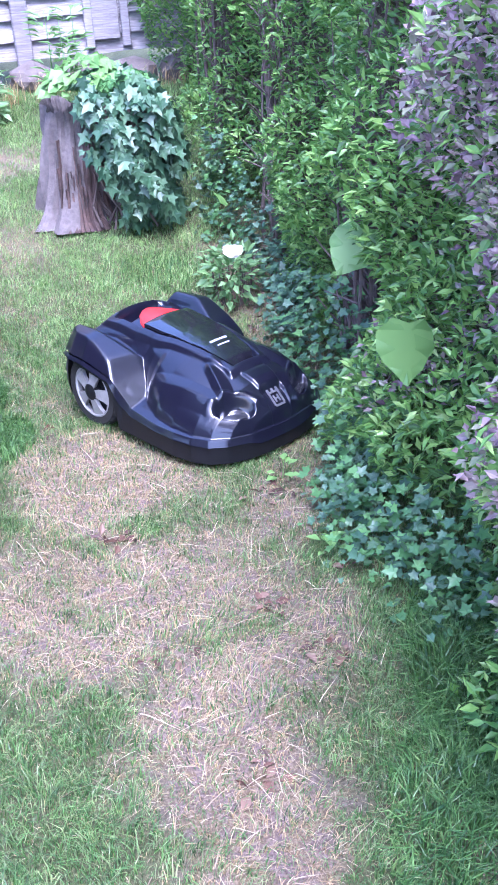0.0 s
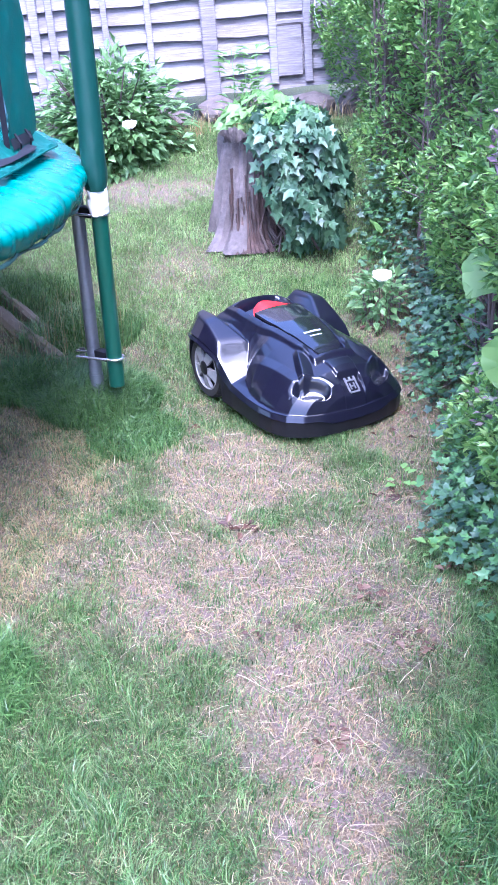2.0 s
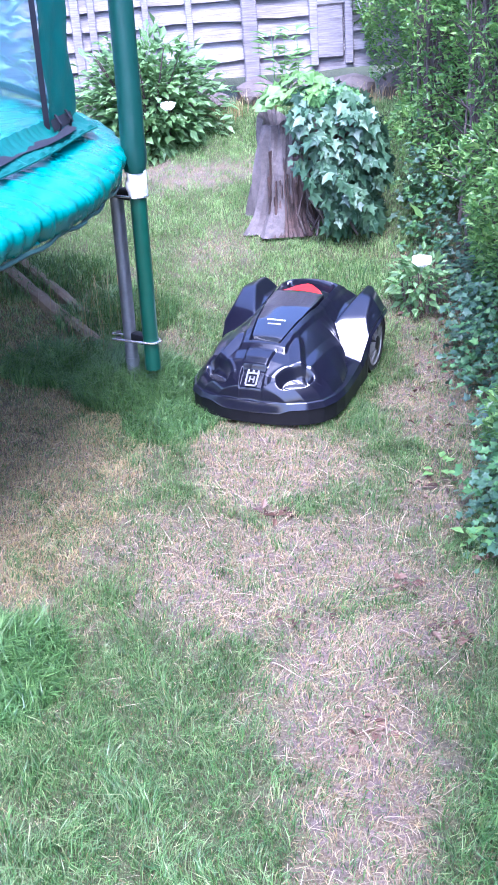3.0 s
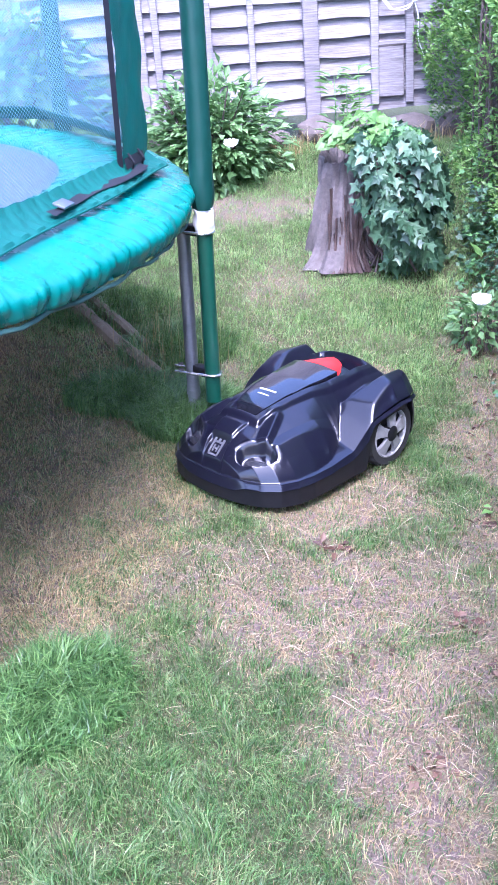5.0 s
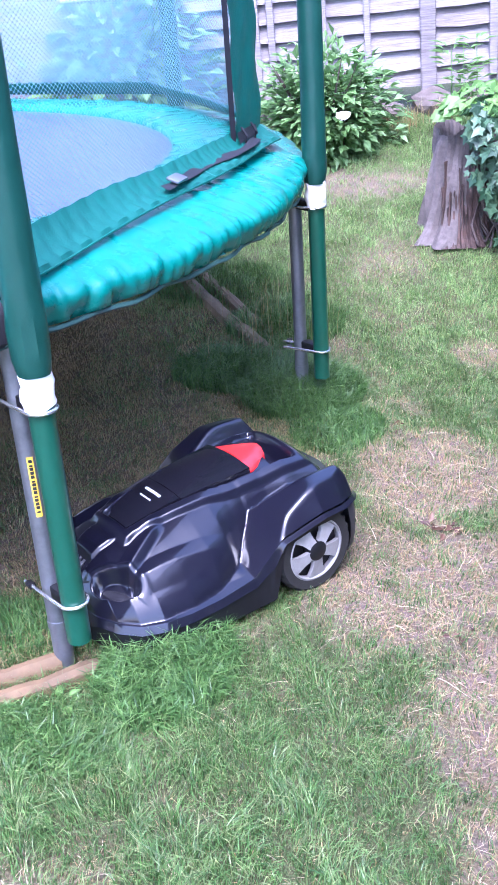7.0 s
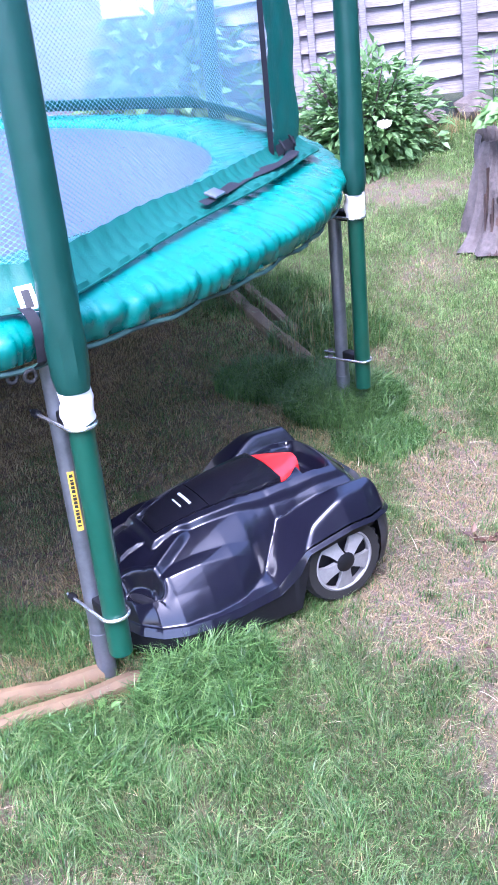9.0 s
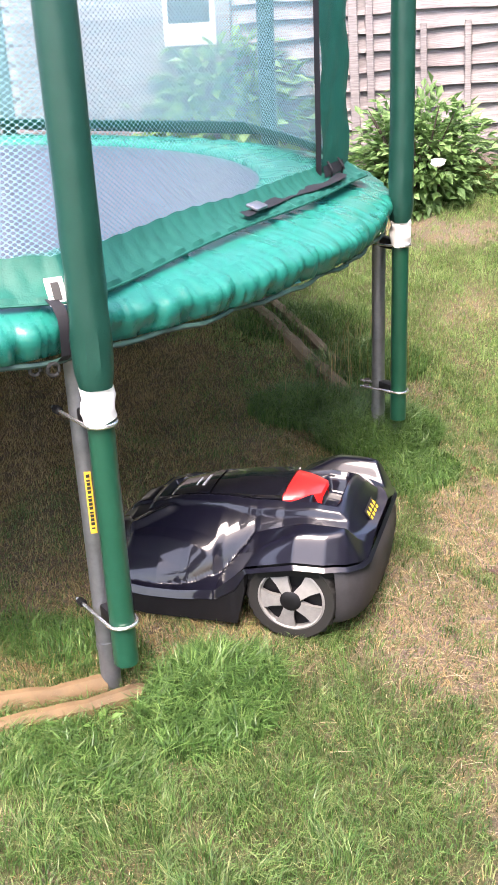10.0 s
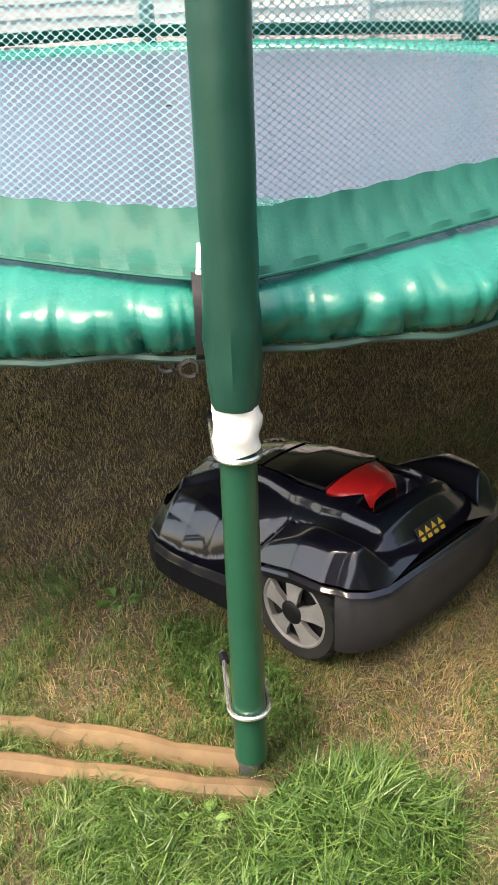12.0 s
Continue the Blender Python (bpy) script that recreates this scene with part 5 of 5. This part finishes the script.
    # lid in two pieces, following the cover
    for name, y0, y1, k in (("lid", -0.128, 0.066, 0), ("keypad_cover", 0.070, 0.204, 1)):
        bm = bmesh.new()
        rows = []
        for y in np.linspace(y0, y1, 18):
            e = float(lid_half(y)) - 0.003
            e *= 1 - 0.22 * float(smooth01((y - 0.182) / 0.022)) if k else 1
            row = []
            for x in np.linspace(-e, e, 17):
                row.append((x, y, float(np.interp(y, C_Y, C_Z)) + 0.007 - 0.9 * x * x + (0.003 if k else 0.0) - 0.010 * float(smooth01((y - 0.178) / 0.026))))
            rows.append([(-e, y, row[0][2] - 0.02)] + row + [(e, y, row[-1][2] - 0.02)])
        loft(bm, rows, False)
        ends = (rows[0], rows[-1])
        for r in ends:
            low = [(x, y, z - 0.02) for x, y, z in r]
            loft(bm, [r, low], False)
        bmesh.ops.remove_doubles(bm, verts=bm.verts, dist=1e-5)
        part(name, bm, MAT["lid"], mower, "glossy black lid" if not k else "glossy black keypad cover")
    # unreadable lettering on the lid as bars
    for row, y in enumerate((0.100, 0.122)):
        n = 8 if row == 0 else 6
        for c in range(n):
            x = (c - (n - 1) / 2) * (0.0085 if row == 0 else 0.008)
            bm = bmesh.new()
            box(bm, (0.0055, 0.007 if row == 0 else 0.004, 0.0012), pose(x, y, float(np.interp(y, C_Y, C_Z)) + 0.0112 - 0.9 * x * x, -13))
            part("print_bar", bm, MAT["print"], mower)
    # stop button
    bm = bmesh.new()
    rows = []
    for f in np.linspace(0, 1, 9):
        y = -0.212 + 0.080 * f
        wv = 0.060 + 0.028 * f - 0.02 * (1 - f) ** 3
        top = 0.302 - 0.005 * (1 - f) ** 2
        prof = [(-1.0, -0.028), (-1.0, -0.008), (-0.9, -0.001), (-0.5, 0.003), (0, 0.004), (0.5, 0.003), (0.9, -0.001), (1.0, -0.008), (1.0, -0.028)]
        bow = 0.008
        rows.append([(wv * u, y - bow * (1 - u * u) * (1 - f) + bow * 0.9 * u * u * f * 0.6, top + dz - 0.010 * u * u) for u, dz in prof])
    loft(bm, rows, False)
    loft(bm, [rows[0], [(x * 0.97, y - 0.003, z - 0.012) for x, y, z in rows[0]]], False)
    loft(bm, [rows[-1], [(x, y, z - 0.02) for x, y, z in rows[-1]]], False)
    bmesh.ops.remove_doubles(bm, verts=bm.verts, dist=1e-5)
    part("stop_button", bm, MAT["red"], mower, "red stop button")
    # lamps: flat lenses, coloured dark to stand for shade in the hollows
    for s in (-1, 1):
        bm = bmesh.new()
        bmesh.ops.create_uvsphere(bm, u_segments=20, v_segments=10, radius=1.0)
        bmesh.ops.transform(bm, matrix=pose(s * 0.134, 0.298, float(shell_z(arr(0.134), arr(0.298))[0]) + 0.001, -30, 0, s * -24) @ Matrix.Diagonal((0.040, 0.013, 0.004, 1)), verts=bm.verts)
        part("headlight", bm, MAT["lamp_glass"], mower, "small headlight lens, darkened as the hollow's shade")
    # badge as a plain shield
    bm = bmesh.new()
    za, zb = (float(shell_z(arr(0.0), arr(q))[0]) for q in (0.316, 0.348))
    mb = pose(0, 0.332, (za + zb) / 2 + 0.003, -math.degrees(math.atan2(za - zb, 0.034)), 0, 0) @ Matrix.Diagonal((1.45, 1.45, 1, 1))
    for (px, py, sx, sy) in ((-0.0125, 0, 0.004, 0.026), (0.0125, 0, 0.004, 0.026), (0, -0.0145, 0.025, 0.004), (0, 0.0145, 0.030, 0.004), (-0.012, 0.0195, 0.005, 0.006), (0, 0.0195, 0.005, 0.006), (0.012, 0.0195, 0.005, 0.006), (-0.005, 0, 0.003, 0.015), (0.005, 0, 0.003, 0.015), (0, 0, 0.009, 0.003)):
        box(bm, (sx, sy, 0.003), mb @ pose(px, -py, 0.002))
    part("badge", bm, MAT["badge"], mower, "grey metal badge", smooth=False)
    # warning label at the rear
    for k in range(4):
        bm = bmesh.new()
        mk = pose(-0.043 + 0.0215 * k, -0.336, 0.2425, 53, 0, 0)
        box(bm, (0.021, 0.036, 0.002), mk)
        part("warning_label", bm, MAT["black"], mower, "black and yellow warning label", smooth=False)
        bm = bmesh.new()
        loft(bm, [[mk @ Vector((u, v, h)) for u, v in ((-0.0075, 0.001), (0.0075, 0.001), (0.0, 0.014))] for h in (0.0, 0.0022)], True, True)
        box(bm, (0.012, 0.010, 0.002), mk @ pose(0, -0.009, 0.0012))
        part("pictogram", bm, MAT["yellow"], mower, "yellow warning sign", smooth=False)
    # wheels
    wheels = []
    for s in (-1, 1):
        wheel = new("wheel")
        wheel.parent = mower
        wheel.matrix_basis = pose(s * 0.238, -0.19, 0.112)
        bm = bmesh.new()
        prof = [(0.082, -0.024), (0.104, -0.025), (0.112, -0.018), (0.114, 0), (0.112, 0.018), (0.104, 0.025), (0.082, 0.024)]
        loft(bm, [[(x, (r - (0.005 if (k // 2) % 2 and r > 0.11 else 0)) * math.cos(a + 3 * x), (r - (0.005 if (k // 2) % 2 and r > 0.11 else 0)) * math.sin(a + 3 * x)) for r, x in prof] for k, a in enumerate(np.linspace(0, 2 * math.pi, 97))], True)
        bmesh.ops.remove_doubles(bm, verts=bm.verts, dist=1e-5)
        part("tyre", bm, MAT["tyre"], wheel, "black treaded tyre")
        bm = bmesh.new()
        loft(bm, [[(s * x, r * math.cos(a), r * math.sin(a)) for r, x in ((0.084, 0.023), (0.084, -0.01), (0.076, 0.0), (0.074, 0.020), (0.078, 0.0255))] for a in np.linspace(0, 2 * math.pi, 49)], True)
        for k in range(5):
            a = 2 * math.pi * k / 5
            ring = []
            for r, hw, x in ((0.018, 0.012, 0.030), (0.05, 0.017, 0.026), (0.079, 0.029, 0.020)):
                ring.append([(s * x, r, -hw), (s * (x + 0.001), r, hw), (s * (x - 0.012), r, hw * 0.9), (s * (x - 0.012), r, -hw * 0.9)])
            n0 = len(bm.verts)
            loft(bm, ring, True, True)
            bm.verts.ensure_lookup_table()
            bmesh.ops.rotate(bm, cent=(0, 0, 0), matrix=Matrix.Rotation(a, 3, 'X'), verts=bm.verts[n0:])
        part("rim", bm, MAT["rim"], wheel, "grey five-spoke rim")
        bm = bmesh.new()
        tube(bm, [(s * 0.0, 0, 0), (s * 0.030, 0, 0), (s * 0.034, 0, 0)], [0.028, 0.026, 0.02], 20)
        part("hub_cap", bm, MAT["bumper"], wheel, "dark hub cap")
        bm = bmesh.new()
        tube(bm, [(s * -0.015, 0, 0), (s * 0.006, 0, 0)], 0.078, 28)
        part("wheel_disc", bm, MAT["bumper"], wheel)
        wheels.append(wheel)
    for s in (-1, 1):
        bm = bmesh.new()
        tube(bm, [(s * 0.115, 0.235, 0.040), (s * 0.155, 0.235, 0.040)], 0.038, 20)
        part("caster", bm, MAT["tyre"], mower, "small black front wheel")
    return mower, wheels


mower, mower_wheels = make_mower()


# ---- distance: hedge and a shed behind the trampoline ----
def make_far():
    n = 9000
    y = rng.uniform(-4, 9.5, n)
    z = rng.uniform(0, 1.25, n)
    x = -7.6 - 0.5 * rng.uniform(size=n) + 0.15 * np.sin(y * 3 + z * 4)
    p = np.stack([x, y, z + 0.3 * smooth01((y - 4) / 3)], -1)
    me = scatter("far_hedge", MAT["bush"], p, unit(n) + (0.6, 0, 0), unit(n) + (0.3, 0, 0.6), rng.uniform(0.10, 0.2, n), 0.7)
    tagged(link("far_hedge", me), "pale green garden hedge far behind the trampoline", "hedge", kind="stuff")
    shed = tagged(new("garden_shed"), "pale boarded shed with a small dark window by the fence", "shed")
    m = Matrix.Translation(fence_point(-2.35, 0, 0.02)) @ pose(0, 0, 0, 0, 0, 16)
    bm = bmesh.new()
    box(bm, (1.3, 0.06, 2.2), m @ pose(0, 0, 0.9), 0.01, 1)
    part("wall", bm, MAT["fence"], shed, smooth=False)
    for k in range(18):
        bm = bmesh.new()
        box(bm, (1.3, 0.02, 0.115), m @ pose(0, -0.045, 0.02 + 0.118 * k, 5), 0.003, 1)
        part("board", bm, MAT["fence"], shed, smooth=False)
    bm = bmesh.new()
    box(bm, (1.5, 0.5, 0.06), m @ pose(0, 0.1, 2.08, -10), 0.01, 1)
    part("roof", bm, MAT["roof"], shed, smooth=False)
    bm = bmesh.new()
    box(bm, (0.30, 0.05, 0.34), m @ pose(0.42, -0.055, 0.80), 0.006, 1)
    win = part("window", bm, MAT["render"], shed, "small window with a pale frame", smooth=False)
    bm = bmesh.new()
    box(bm, (0.24, 0.02, 0.20), m @ pose(0.42, -0.074, 0.85), 0.002, 1)
    part("pane", bm, MAT["glass"], win, "dark glass pane", smooth=False)


make_far()


# ---- what moves ----
def motions():
    # time, place of the stop button on the plan, heading
    track = MOWER_TRACK
    rows, spins = [], []
    turned, last = 0.0, None
    for t, x, y, h in track:
        a = radians(h)
        ox, oy = x - 0.18 * math.sin(a), y + 0.18 * math.cos(a)
        tilt = float(ground_z(ox - 0.3 * math.sin(a), oy + 0.3 * math.cos(a)) - ground_z(ox + 0.2 * math.sin(a), oy - 0.2 * math.cos(a)))
        rows.append((t, pose(ox, oy, float(ground_z(ox, oy)) * 0.6 + 0.004, math.degrees(tilt / 0.5) * 0.5, 0, h)))
        if last:
            turned += ((x - last[0]) * -math.sin(a) + (y - last[1]) * math.cos(a)) / 0.114
        spins.append((t, turned))
        last = (x, y)
    walk(mower, rows)
    for wheel, s in zip(mower_wheels, (-1, 1)):
        walk(wheel, [(t, pose(s * 0.238, -0.19, 0.112, -math.degrees(k), 0, 0)) for t, k in spins])


MOWER_TRACK = [
    (0, 0.765, 3.62, 223.5), (0.5, 0.70, 3.70, 222), (1, 0.65, 3.79, 221), (1.5, 0.623, 3.85, 220), (2, 0.625, 3.845, 219.5), (2.25, 0.625, 3.855, 209),
    (2.5, 0.626, 3.865, 196.6), (2.75, 0.622, 3.868, 182), (3, 0.620, 3.868, 168.5), (3.2, 0.630, 3.855, 159.5), (3.6, 0.635, 3.80, 152), (4.2, 0.61, 3.68, 150), (4.8, 0.575, 3.56, 150), (5, 0.545, 3.47, 149.5),
    (5.5, 0.455, 3.24, 149), (6, 0.372, 3.01, 147), (6.5, 0.287, 2.80, 146.8), (7, 0.212, 2.57, 146.5), (7.2, 0.185, 2.51, 146),
    (7.8, 0.17, 2.48, 145.5), (8.3, 0.19, 2.53, 145), (8.8, 0.19, 2.57, 145), (9, 0.192, 2.585, 142), (9.25, 0.195, 2.60, 126), (9.5, 0.195, 2.605, 111), (9.75, 0.21, 2.595, 102), (10, 0.212, 2.585, 98.5), (10.5, 0.18, 2.58, 97.5),
    (11, 0.075, 2.556, 99.5), (11.5, -0.105, 2.52, 100), (12, -0.305, 2.50, 102)]
motions()
